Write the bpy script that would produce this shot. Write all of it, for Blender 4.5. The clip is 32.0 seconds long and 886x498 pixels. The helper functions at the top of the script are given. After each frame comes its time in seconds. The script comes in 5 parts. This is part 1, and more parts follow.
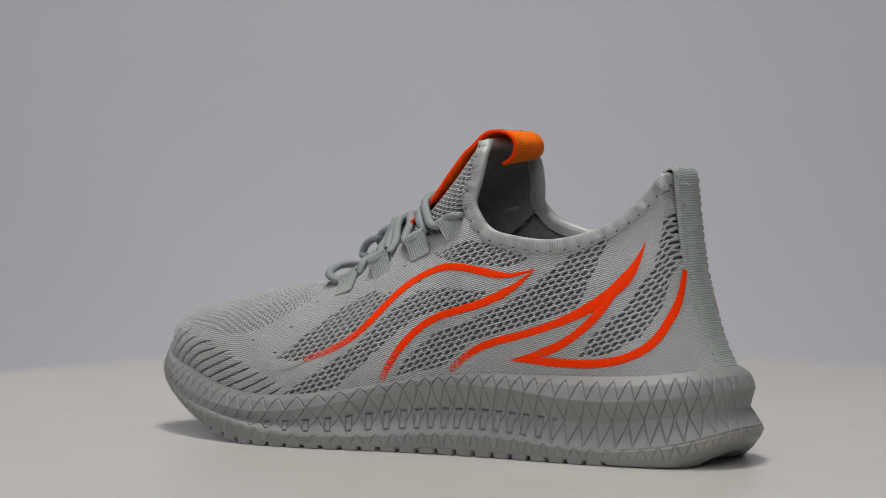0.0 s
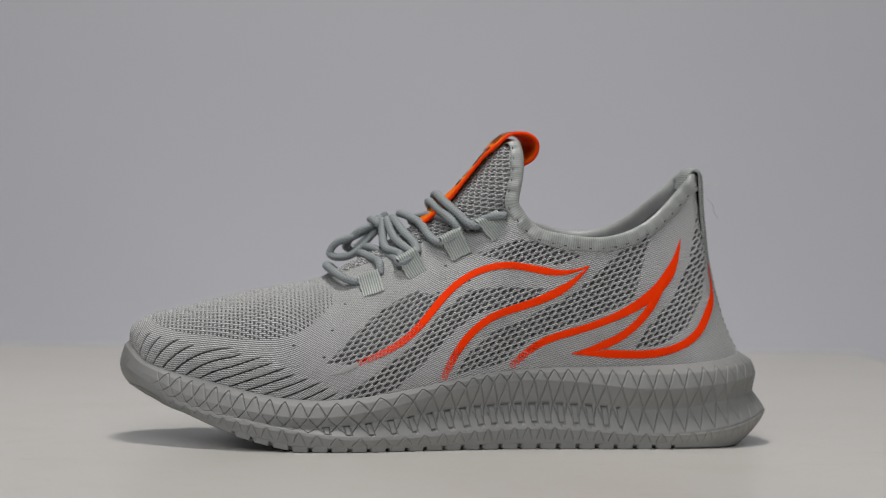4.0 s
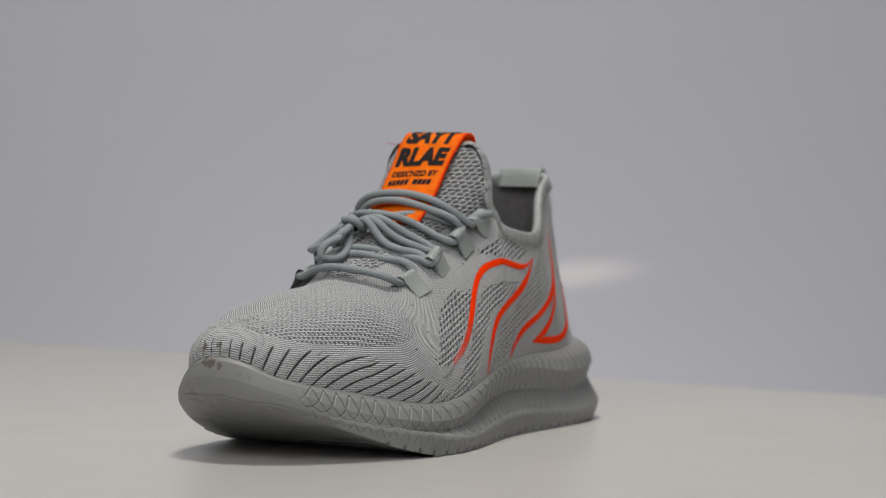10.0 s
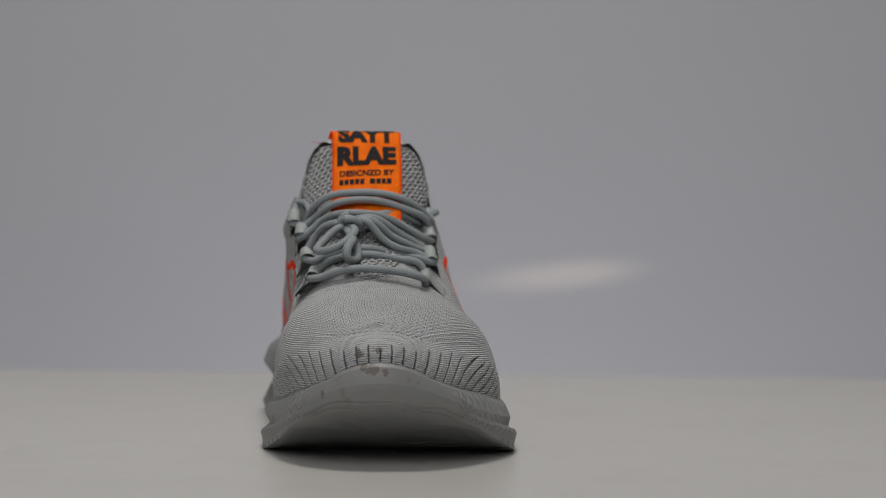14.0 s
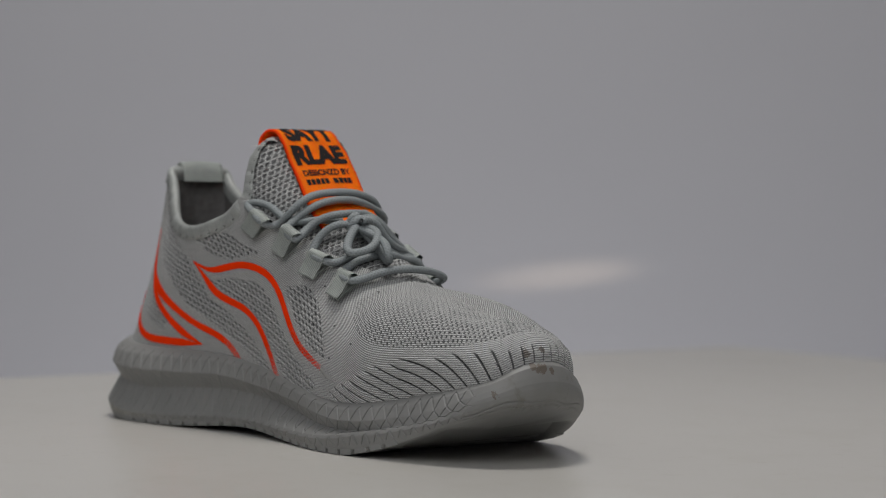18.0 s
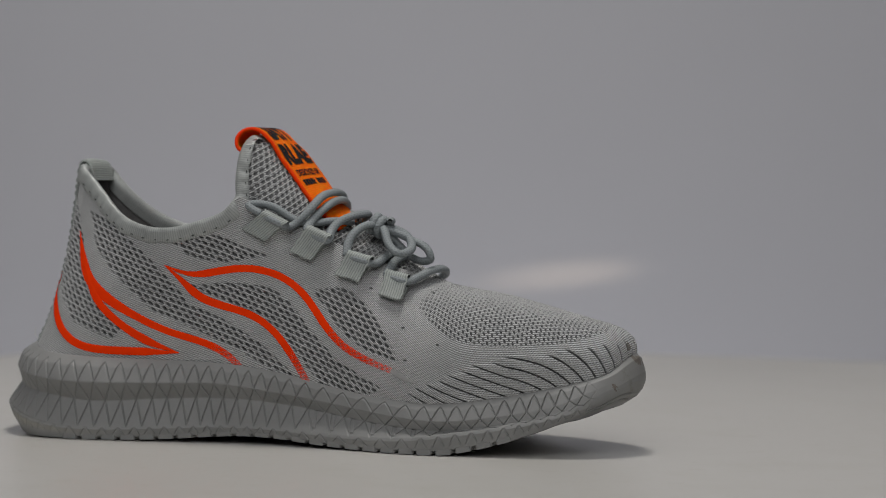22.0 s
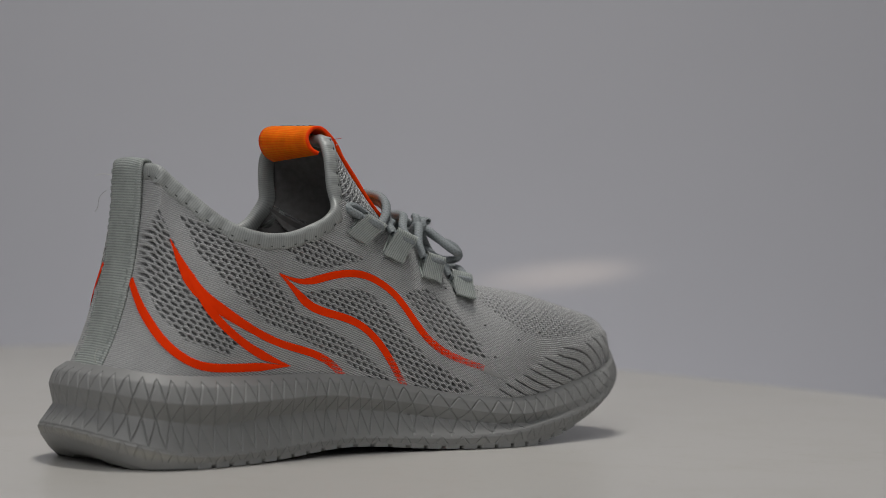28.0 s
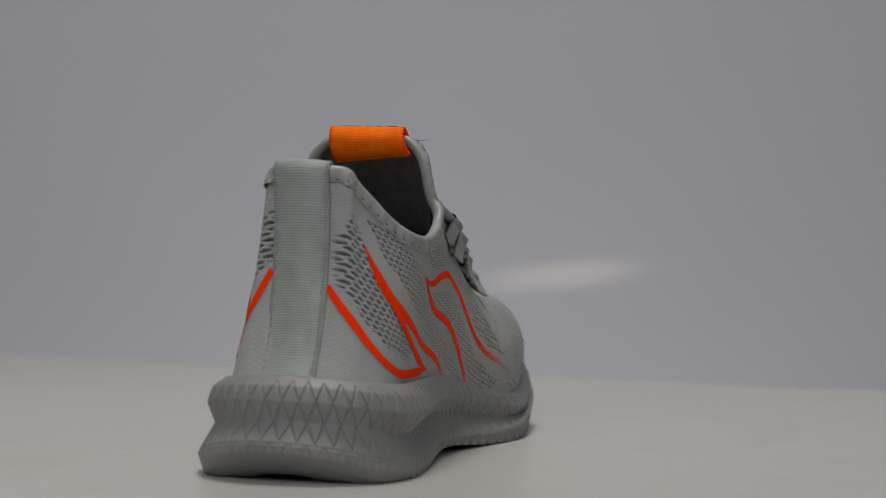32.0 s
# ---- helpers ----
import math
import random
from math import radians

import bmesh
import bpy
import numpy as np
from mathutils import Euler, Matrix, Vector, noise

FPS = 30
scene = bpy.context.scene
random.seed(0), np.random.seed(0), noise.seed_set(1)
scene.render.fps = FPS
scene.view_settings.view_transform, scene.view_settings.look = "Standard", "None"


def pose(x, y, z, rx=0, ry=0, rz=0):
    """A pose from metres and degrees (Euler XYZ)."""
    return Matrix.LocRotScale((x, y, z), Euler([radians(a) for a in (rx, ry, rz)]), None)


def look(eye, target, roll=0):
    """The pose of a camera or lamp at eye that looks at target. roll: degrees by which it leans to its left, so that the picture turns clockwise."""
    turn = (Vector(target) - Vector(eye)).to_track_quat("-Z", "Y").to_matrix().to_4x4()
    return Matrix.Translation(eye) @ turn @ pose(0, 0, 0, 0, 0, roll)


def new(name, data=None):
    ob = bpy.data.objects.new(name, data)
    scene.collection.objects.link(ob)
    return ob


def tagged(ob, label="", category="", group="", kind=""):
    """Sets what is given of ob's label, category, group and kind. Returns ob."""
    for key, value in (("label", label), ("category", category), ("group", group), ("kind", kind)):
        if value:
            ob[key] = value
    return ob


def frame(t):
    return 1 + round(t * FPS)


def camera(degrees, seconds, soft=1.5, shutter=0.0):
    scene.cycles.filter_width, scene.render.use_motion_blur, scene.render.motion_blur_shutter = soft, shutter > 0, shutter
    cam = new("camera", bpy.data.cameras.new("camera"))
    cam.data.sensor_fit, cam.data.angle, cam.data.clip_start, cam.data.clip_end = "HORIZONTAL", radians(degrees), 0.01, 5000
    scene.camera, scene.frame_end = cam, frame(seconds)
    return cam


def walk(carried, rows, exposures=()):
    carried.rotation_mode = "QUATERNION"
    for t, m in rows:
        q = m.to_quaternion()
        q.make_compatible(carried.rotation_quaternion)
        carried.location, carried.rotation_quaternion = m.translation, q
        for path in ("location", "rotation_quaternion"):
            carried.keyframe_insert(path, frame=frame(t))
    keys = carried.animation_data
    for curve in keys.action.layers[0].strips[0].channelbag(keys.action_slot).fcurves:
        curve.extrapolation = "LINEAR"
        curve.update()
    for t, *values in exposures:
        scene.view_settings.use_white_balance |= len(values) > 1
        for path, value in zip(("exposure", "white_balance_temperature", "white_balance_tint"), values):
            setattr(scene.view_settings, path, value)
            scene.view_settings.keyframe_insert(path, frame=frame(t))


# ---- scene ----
# ---------------------------------------------------------------- camera
# a long lens on a tripod, a little over a metre from the turntable's axis
DIST, EYE_Z = 1.117, 0.1214
YAW, PITCH = 0.02251, -0.02809
cam = camera(20.64, 32.0, soft=0.6)
cam.data.dof.use_dof = True
cam.data.dof.focus_distance = 1.055
cam.data.dof.aperture_fstop = 9.0
EYE = Vector((0.0, -DIST, EYE_Z))
AIM = EYE + Vector((math.sin(YAW) * math.cos(PITCH), math.cos(YAW) * math.cos(PITCH), math.sin(PITCH)))
STILL = look(EYE, AIM, 0.9)
walk(cam, [(0.0, STILL), (32.0, STILL)],
     exposures=[(0.0, 0.11), (9.0, 0.10), (10.0, 0.13), (11.35, 0.12), (11.6, -0.04), (12.0, -0.30), (13.0, -0.25), (14.0, -0.26), (32.0, -0.30)])

# the turntable turns at one even rate
RATE = 8.8472


def heading(t):
    """Degrees from the room's x axis to the shoe's heel-to-toe line."""
    return 148.42 + RATE * t


# ---------------------------------------------------------------- light
world = bpy.data.worlds.new("world")
world.use_nodes = True
scene.world = world
world.node_tree.nodes["Background"].inputs["Color"].default_value = (0.85, 0.88, 1.0, 1)
world.node_tree.nodes["Background"].inputs["Strength"].default_value = 0.0


def area_lamp(name, eye, target, size_x, size_y, watts, colour):
    data = bpy.data.lights.new(name, "AREA")
    data.shape, data.size, data.size_y, data.energy, data.color = "RECTANGLE", size_x, size_y, watts, colour
    lamp = new(name, data)
    lamp.matrix_world = look(eye, target)
    return lamp


area_lamp("overhead_softbox", (0.0, 0.02, 1.35), (0.0, 0.0, 0.0), 0.34, 0.34, 11.2, (1.0, 0.97, 0.93))
area_lamp("front_fill", (-0.25, -1.75, 1.50), (0.0, 0.2, 0.1), 1.6, 1.2, 18.2, (0.985, 0.985, 0.995))
# a low lamp behind the turntable washes the backdrop from below
area_lamp("backdrop_light", (0.08, 0.85, -0.55), (0.08, 1.35, -0.02), 0.8, 0.12, 2.1, (0.95, 0.95, 1.0))
# a stray warm beam grazes the backdrop from the side
beam = new("stray_beam", bpy.data.lights.new("stray_beam", "SPOT"))
beam.data.energy, beam.data.color, beam.data.shadow_soft_size = 130.0, (1.0, 0.80, 0.58), 0.004
beam.data.spot_size, beam.data.spot_blend = radians(1.35), 1.0
beam.matrix_world = look((1.62, 1.10, 0.19), (0.175, 1.35, 0.027))

# ---------------------------------------------------------------- materials


class Mat:
    """A small wrapper to write node materials in few lines."""

    def __init__(self, name, colour, rough=0.6, metal=0.0, spec=0.5):
        self.m = bpy.data.materials.new(name)
        self.m.use_nodes = True
        self.t = self.m.node_tree
        self.b = self.t.nodes["Principled BSDF"]
        self.b.inputs["Base Color"].default_value = (*colour, 1)
        self.b.inputs["Roughness"].default_value = rough
        self.b.inputs["Metallic"].default_value = metal
        self.b.inputs["Specular IOR Level"].default_value = spec

    def node(self, kind, **values):
        n = self.t.nodes.new(kind)
        for key, value in values.items():
            n.inputs[key.replace("_", " ")].default_value = value
        return n

    def link(self, a, b):
        self.t.links.new(a, b)

    def coords(self, which="Object"):
        return self.node("ShaderNodeTexCoord").outputs[which]

    def noise(self, scale, detail=3.0, vec=None, rough=0.6):
        n = self.node("ShaderNodeTexNoise", Scale=scale, Detail=detail, Roughness=rough)
        self.link(vec if vec is not None else self.coords(), n.inputs["Vector"])
        return n.outputs["Fac"]

    def ramp(self, fac, stops):
        n = self.t.nodes.new("ShaderNodeValToRGB")
        self.link(fac, n.inputs["Fac"])
        el = n.color_ramp.elements
        while len(el) < len(stops):
            el.new(0.5)
        for e, (pos, col) in zip(el, stops):
            e.position = pos
            e.color = (*col, 1) if len(col) == 3 else col
        return n.outputs["Color"]

    def mix(self, fac, a, b, blend="MIX"):
        n = self.t.nodes.new("ShaderNodeMix")
        n.data_type, n.blend_type = "RGBA", blend
        for sock, v in ((n.inputs[0], fac), (n.inputs[6], a), (n.inputs[7], b)):
            if isinstance(v, (int, float)):
                sock.default_value = v
            elif isinstance(v, tuple):
                sock.default_value = (*v, 1)
            else:
                self.link(v, sock)
        return n.outputs[2]

    def math(self, op, a, b=0.0):
        n = self.t.nodes.new("ShaderNodeMath")
        n.operation = op
        for sock, v in zip(n.inputs, (a, b)):
            if isinstance(v, (int, float)):
                sock.default_value = v
            else:
                self.link(v, sock)
        return n.outputs[0]

    def attr(self, name):
        n = self.t.nodes.new("ShaderNodeAttribute")
        n.attribute_name = name
        return n

    def colour(self, out):
        self.link(out, self.b.inputs["Base Color"])

    def rough(self, out):
        self.link(out, self.b.inputs["Roughness"])

    def bump(self, height, strength=0.3, distance=0.001):
        n = self.node("ShaderNodeBump", Strength=strength, Distance=distance)
        self.link(height, n.inputs["Height"])
        last = self.b.inputs["Normal"]
        if last.is_linked:
            self.link(last.links[0].from_socket, n.inputs["Normal"])
        self.link(n.outputs["Normal"], last)


def mat_board():
    k = Mat("white_board", (0.50, 0.49, 0.465), 0.3)
    big, smear = k.noise(4.0, 3.0), k.noise(16.0, 3.0)
    base = k.ramp(big, [(0.3, (0.507, 0.493, 0.464)), (0.7, (0.537, 0.525, 0.500))])
    k.colour(k.mix(k.ramp(smear, [(0.50, (0, 0, 0)), (0.78, (0.45, 0.45, 0.45))]), base, (0.453, 0.439, 0.392)))
    speck = k.ramp(k.noise(75.0, 5.0, rough=0.75), [(0.56, (1, 1, 1)), (0.72, (0.93, 0.925, 0.90))])
    k.colour(k.mix(1.0, k.b.inputs["Base Color"].links[0].from_socket, speck, "MULTIPLY"))
    k.rough(k.ramp(big, [(0.3, (0.28, 0.28, 0.28)), (0.8, (0.36, 0.36, 0.36))]))
    return k.m


def mat_backdrop():
    k = Mat("backdrop_sheet", (0.54, 0.54, 0.57), 0.6)
    k.colour(k.ramp(k.noise(1.3, 3.0), [(0.3, (0.513, 0.513, 0.542)), (0.7, (0.542, 0.542, 0.572))]))
    return k.m


def mat_wall():
    k = Mat("room_paint", (0.55, 0.55, 0.56), 0.8)
    k.colour(k.ramp(k.noise(2.0, 4.0), [(0.3, (0.52, 0.52, 0.53)), (0.7, (0.58, 0.58, 0.59))]))
    return k.m


def soil(k, colour, spots):
    """Ragged brown dirt spots laid over a colour; each a place and a size."""
    rag = k.math("MULTIPLY", k.math("SUBTRACT", k.noise(420.0, 4.0), 0.5), 0.006)
    for at, size in spots:
        gap = k.node("ShaderNodeVectorMath")
        gap.operation = "DISTANCE"
        gap.inputs[1].default_value = at
        k.link(k.coords(), gap.inputs[0])
        colour = k.mix(k.math("MULTIPLY", k.math("LESS_THAN", k.math("ADD", gap.outputs["Value"], rag), size * 0.5), 0.7), colour, (0.10, 0.072, 0.05))
    return colour


def mat_rubber():
    k = Mat("grey_foam_rubber", (0.33, 0.335, 0.33), 0.45)
    n, f = k.noise(60.0, 4.0), k.noise(1500.0, 2.0)
    clean = k.ramp(n, [(0.3, (0.212, 0.214, 0.210)), (0.7, (0.240, 0.242, 0.237))])
    # scuffs and brown dirt round the toe cap
    sep = k.node("ShaderNodeSeparateXYZ")
    k.link(k.coords(), sep.inputs[0])
    toe = k.ramp(sep.outputs["X"], [(0.262, (0, 0, 0)), (0.284, (1, 1, 1))])
    spot = k.ramp(k.noise(95.0, 5.0, rough=0.7), [(0.60, (0, 0, 0)), (0.68, (1, 1, 1))])
    dirty = k.mix(k.math("MULTIPLY", k.math("MULTIPLY", toe, spot), 0.5), clean, (0.13, 0.115, 0.095))
    # rubbed, greyed patches on the bumper
    rub = k.ramp(k.noise(38.0, 5.0, rough=0.7), [(0.40, (0, 0, 0)), (0.66, (1, 1, 1))])
    dirty = k.mix(k.math("MULTIPLY", k.math("MULTIPLY", toe, rub), 0.45), dirty, (0.19, 0.185, 0.17))
    dirty = soil(k, dirty, (((0.2838, 0.0098, 0.0425), 0.0030), ((0.2815, 0.0010, 0.0450), 0.0045), ((0.2770, -0.0160, 0.0330), 0.0040), ((0.2835, 0.0050, 0.0440), 0.0060)))
    low = k.ramp(sep.outputs["Z"], [(0.002, (1, 1, 1)), (0.008, (0, 0, 0))])
    grime = k.ramp(k.noise(40.0, 4.0), [(0.45, (0, 0, 0)), (0.75, (1, 1, 1))])
    k.colour(k.mix(k.math("MULTIPLY", k.math("MULTIPLY", low, grime), 0.35), dirty, (0.36, 0.34, 0.28)))
    dust = k.math("MULTIPLY", k.attr("rim").outputs["Fac"], k.ramp(k.noise(55.0, 4.0), [(0.35, (0.2, 0.2, 0.2)), (0.65, (0.8, 0.8, 0.8))]))
    k.colour(k.mix(dust, k.b.inputs["Base Color"].links[0].from_socket, (0.34, 0.325, 0.28)))
    k.rough(k.ramp(n, [(0.3, (0.46, 0.46, 0.46)), (0.75, (0.60, 0.60, 0.60))]))
    k.bump(f, 0.10, 0.0003)
    return k.m


# spacing and half size of the openings in the side mesh and in the vamp's mesh
MESH, VAMP_MESH = (0.0034, 0.0024, 0.37, 0.36), (0.0027, 0.0019, 0.33, 0.30)


def lattice(k, a, b, pa, pb, ra, rb):
    """Staggered rows of oval openings: 1 inside, 0 outside; a, b in metres."""
    v = k.math("DIVIDE", b, pb)
    row = k.math("FLOOR", v)
    odd = k.math("MULTIPLY", k.math("MODULO", k.math("ADD", row, 4000.0), 2.0), 0.5)
    u = k.math("ADD", k.math("DIVIDE", a, pa), odd)
    fu = k.math("SUBTRACT", k.math("FRACT", u), 0.5)
    fv = k.math("SUBTRACT", k.math("FRACT", v), 0.5)
    skew = k.math("ADD", fu, k.math("MULTIPLY", fv, 0.35))
    d = k.math("ADD", k.math("POWER", k.math("DIVIDE", k.math("ABSOLUTE", skew), ra), 2.0), k.math("POWER", k.math("DIVIDE", k.math("ABSOLUTE", fv), rb), 2.0))
    n = k.node("ShaderNodeMapRange", From_Min=1.25, From_Max=0.55, To_Min=0.0, To_Max=1.0)
    n.interpolation_type = "SMOOTHSTEP"
    k.link(d, n.inputs["Value"])
    return n.outputs[0]


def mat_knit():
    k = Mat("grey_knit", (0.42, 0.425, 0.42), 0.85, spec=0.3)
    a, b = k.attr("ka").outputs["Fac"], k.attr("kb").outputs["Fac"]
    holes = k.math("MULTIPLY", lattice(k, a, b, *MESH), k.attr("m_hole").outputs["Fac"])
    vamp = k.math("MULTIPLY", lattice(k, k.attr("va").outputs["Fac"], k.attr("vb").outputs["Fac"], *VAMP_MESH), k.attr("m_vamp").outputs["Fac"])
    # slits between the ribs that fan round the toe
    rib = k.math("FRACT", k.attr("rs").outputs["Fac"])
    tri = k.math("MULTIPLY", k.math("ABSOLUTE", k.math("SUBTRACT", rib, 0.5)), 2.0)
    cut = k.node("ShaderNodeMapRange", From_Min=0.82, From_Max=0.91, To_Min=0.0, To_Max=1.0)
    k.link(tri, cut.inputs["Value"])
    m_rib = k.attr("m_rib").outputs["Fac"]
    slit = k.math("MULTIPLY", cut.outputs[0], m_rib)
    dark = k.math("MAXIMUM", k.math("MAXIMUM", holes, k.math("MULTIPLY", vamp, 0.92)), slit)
    # fine stitches in slanting rows
    course = k.attr("kc").outputs["Fac"]
    w1 = k.math("SINE", k.math("MULTIPLY", course, 6.2832 / 0.00095))
    w2 = k.math("SINE", k.math("MULTIPLY", k.math("ADD", a, k.math("MULTIPLY", course, 0.5)), 6.2832 / 0.0013))
    stitch = k.math("ADD", k.math("MULTIPLY", w1, 0.6), k.math("MULTIPLY", k.math("MULTIPLY", w1, w2), 0.4))
    # the heel counter is knitted plainer
    stitch = k.math("MULTIPLY", stitch, k.math("SUBTRACT", 1.0, k.math("MULTIPLY", k.attr("m_plain").outputs["Fac"], 0.6)))
    fac = k.math("SUBTRACT", k.math("ADD", k.math("MULTIPLY", stitch, 0.28), 0.47), k.math("MULTIPLY", k.attr("m_plain").outputs["Fac"], 0.05))
    yarn = k.ramp(fac, [(0.20, (0.19, 0.194, 0.192)), (0.45, (0.425, 0.43, 0.428)), (0.78, (0.66, 0.665, 0.662))])
    cloud = k.ramp(k.noise(70.0, 4.0), [(0.3, (0.92, 0.92, 0.92)), (0.7, (1.04, 1.04, 1.04))])
    yarn = soil(k, k.mix(1.0, yarn, cloud, "MULTIPLY"), (((0.2800, -0.0010, 0.0500), 0.0040), ((0.2790, 0.0070, 0.0510), 0.0028), ((0.2740, -0.0150, 0.0480), 0.0026)))
    # mesh openings tinted dark: the lining's tone, with shade in their depth painted in
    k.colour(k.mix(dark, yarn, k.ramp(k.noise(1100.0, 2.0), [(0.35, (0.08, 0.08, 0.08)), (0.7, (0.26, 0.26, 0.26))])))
    # the shade down in the slits is put into the colour as dark grey
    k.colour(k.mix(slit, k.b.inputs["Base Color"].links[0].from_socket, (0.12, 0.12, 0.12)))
    k.bump(stitch, 0.7, 0.0005)
    puff = k.math("MULTIPLY", k.math("SUBTRACT", 1.0, k.math("POWER", tri, 3.0)), m_rib)
    k.bump(k.math("SUBTRACT", puff, k.math("MULTIPLY", dark, 0.8)), 0.6, 0.0006)
    k.b.inputs["Sheen Weight"].default_value = 0.1
    return k.m


def mat_lining():
    k = Mat("grey_lining", (0.22, 0.215, 0.21), 0.95, spec=0.2)
    k.colour(k.ramp(k.noise(300.0, 3.0), [(0.3, (0.144, 0.140, 0.136)), (0.7, (0.203, 0.199, 0.195))]))
    k.bump(k.noise(2500.0, 2.0), 0.4, 0.0004)
    return k.m


def mat_webbing(name, dark, light, pitch, spec=0.5, rough=0.5, relief=0.6, edge=None):
    """Ribbed woven tape; attribute wl runs along the ribs' spacing."""
    k = Mat(name, light, rough, spec=spec)
    w = k.math("SINE", k.math("MULTIPLY", k.attr("wl").outputs["Fac"], 6.2832 / pitch))
    f = k.math("ADD", k.math("MULTIPLY", w, 0.5), 0.5)
    # random mottling; it also paints in the light and shade of wavy tape
    mottle = k.ramp(k.noise(75.0, 5.0, rough=0.7), [(0.3, (0.76, 0.76, 0.76)), (0.7, (1.08, 1.08, 1.08))])
    k.colour(k.mix(1.0, k.ramp(f, [(0.05, dark), (0.5, light)]), mottle, "MULTIPLY"))
    if edge is not None:
        k.colour(k.mix(k.ramp(k.attr("we").outputs["Fac"], [(0.93, (0, 0, 0)), (0.985, (1, 1, 1))]), k.b.inputs["Base Color"].links[0].from_socket, edge))
    k.bump(f, relief, 0.0004)
    k.bump(k.noise(900.0, 2.0), 0.15, 0.0003)
    return k.m


def mat_lace():
    k = Mat("grey_lace", (0.34, 0.37, 0.375), 0.6, spec=0.4)
    l, t = k.attr("wl").outputs["Fac"], k.attr("wt").outputs["Fac"]
    x = k.math("SINE", k.math("ADD", k.math("MULTIPLY", l, 6.2832 / 0.0016), k.math("MULTIPLY", t, 31.416)))
    y = k.math("SINE", k.math("SUBTRACT", k.math("MULTIPLY", l, 6.2832 / 0.0016), k.math("MULTIPLY", t, 31.416)))
    f = k.math("ADD", k.math("MULTIPLY", k.math("MAXIMUM", x, y), 0.5), 0.5)
    k.colour(k.ramp(f, [(0.2, (0.199, 0.220, 0.227)), (0.8, (0.254, 0.280, 0.288))]))
    k.bump(f, 0.4, 0.0004)
    return k.m


def mat_print():
    """Orange film print; its ends break up into a fine net of dots."""
    k = Mat("orange_print", (0.9, 0.045, 0.001), 0.7, spec=0.06)
    k.colour(k.ramp(k.noise(200.0, 3.0), [(0.3, (0.94, 0.040, 0.001)), (0.7, (0.98, 0.047, 0.001))]))
    a, b, f = k.attr("ka").outputs["Fac"], k.attr("kb").outputs["Fac"], k.attr("fade").outputs["Fac"]
    x = k.math("SINE", k.math("MULTIPLY", k.math("ADD", a, b), 6.2832 / 0.0012))
    y = k.math("SINE", k.math("MULTIPLY", k.math("SUBTRACT", a, b), 6.2832 / 0.0012))
    net = k.math("ADD", k.math("MULTIPLY", k.math("MULTIPLY", x, y), 0.5), 0.5)
    k.link(k.math("LESS_THAN", net, k.math("MULTIPLY", f, 1.05)), k.b.inputs["Alpha"])
    k.bump(k.noise(1400.0, 2.0), 0.2, 0.0003)
    return k.m


def mat_plain(name, colour, rough):
    k = Mat(name, colour, rough, spec=0.2)
    lo, hi = tuple(c * 0.9 for c in colour), tuple(min(1, c * 1.1) for c in colour)
    k.colour(k.ramp(k.noise(260.0, 3.0), [(0.3, lo), (0.7, hi)]))
    return k.m


BOARD, BACKDROP, WALL = mat_board(), mat_backdrop(), mat_wall()
RUBBER, KNIT, LINING, LACE, PRINT = mat_rubber(), mat_knit(), mat_lining(), mat_lace(), mat_print()
TAPE = mat_webbing("grey_green_tape", (0.254, 0.280, 0.263), (0.398, 0.428, 0.407), 0.0011, relief=0.5)
BINDING = mat_webbing("grey_green_binding", (0.292, 0.307, 0.297), (0.373, 0.390, 0.378), 0.0010, rough=0.38, relief=0.09)
LABEL = mat_webbing("orange_tape", (1.0, 0.125, 0.002), (1.0, 0.19, 0.003), 0.0010, spec=0.1, rough=0.75, relief=0.25, edge=(0.95, 0.055, 0.002))
bs = LABEL.node_tree.nodes["Principled BSDF"]
bs.inputs["Subsurface Weight"].default_value = 0.4
bs.inputs["Subsurface Radius"].default_value = (1.0, 0.25, 0.05)
bs.inputs["Subsurface Scale"].default_value = 0.004
INK, GREY_INK = mat_plain("black_ink", (0.014, 0.011, 0.011), 0.8), mat_plain("grey_ink", (0.34, 0.34, 0.335), 0.6)
PRICK = mat_plain("stitch_holes", (0.09, 0.092, 0.09), 0.9)
SEAM = mat_plain("grey_green_thread", (0.30, 0.325, 0.31), 0.6)
RED_THREAD, PALE_THREAD = mat_plain("red_thread", (0.5, 0.03, 0.03), 0.7), mat_plain("pale_thread", (0.6, 0.6, 0.56), 0.6)

# ---------------------------------------------------------------- mesh helpers


def link_mesh(name, verts, faces, material, parent=None, smooth=True, label="", attrs=None):
    """One mesh object from arrays of vertices and faces (quads or triangles)."""
    me = bpy.data.meshes.new(name)
    verts = np.asarray(verts, float)
    if isinstance(faces, np.ndarray):
        n, k = faces.shape
        me.vertices.add(len(verts))
        me.vertices.foreach_set("co", verts.ravel())
        me.loops.add(n * k)
        me.loops.foreach_set("vertex_index", faces.astype(np.int32).ravel())
        me.polygons.add(n)
        me.polygons.foreach_set("loop_start", np.arange(0, n * k, k, dtype=np.int32))
        me.update(calc_edges=True)
        me.validate()
    else:
        me.from_pydata([tuple(v) for v in verts], [], faces)
    if smooth:
        me.polygons.foreach_set("use_smooth", np.ones(len(me.polygons), bool))
    for key, val in (attrs or {}).items():
        a = me.attributes.new(key, "FLOAT", "POINT")
        a.data.foreach_set("value", np.asarray(val, np.float32).ravel())
    me.materials.append(material)
    ob = new(name, me)
    if parent is not None:
        ob.parent = parent
    if label:
        tagged(ob, label)
    return ob


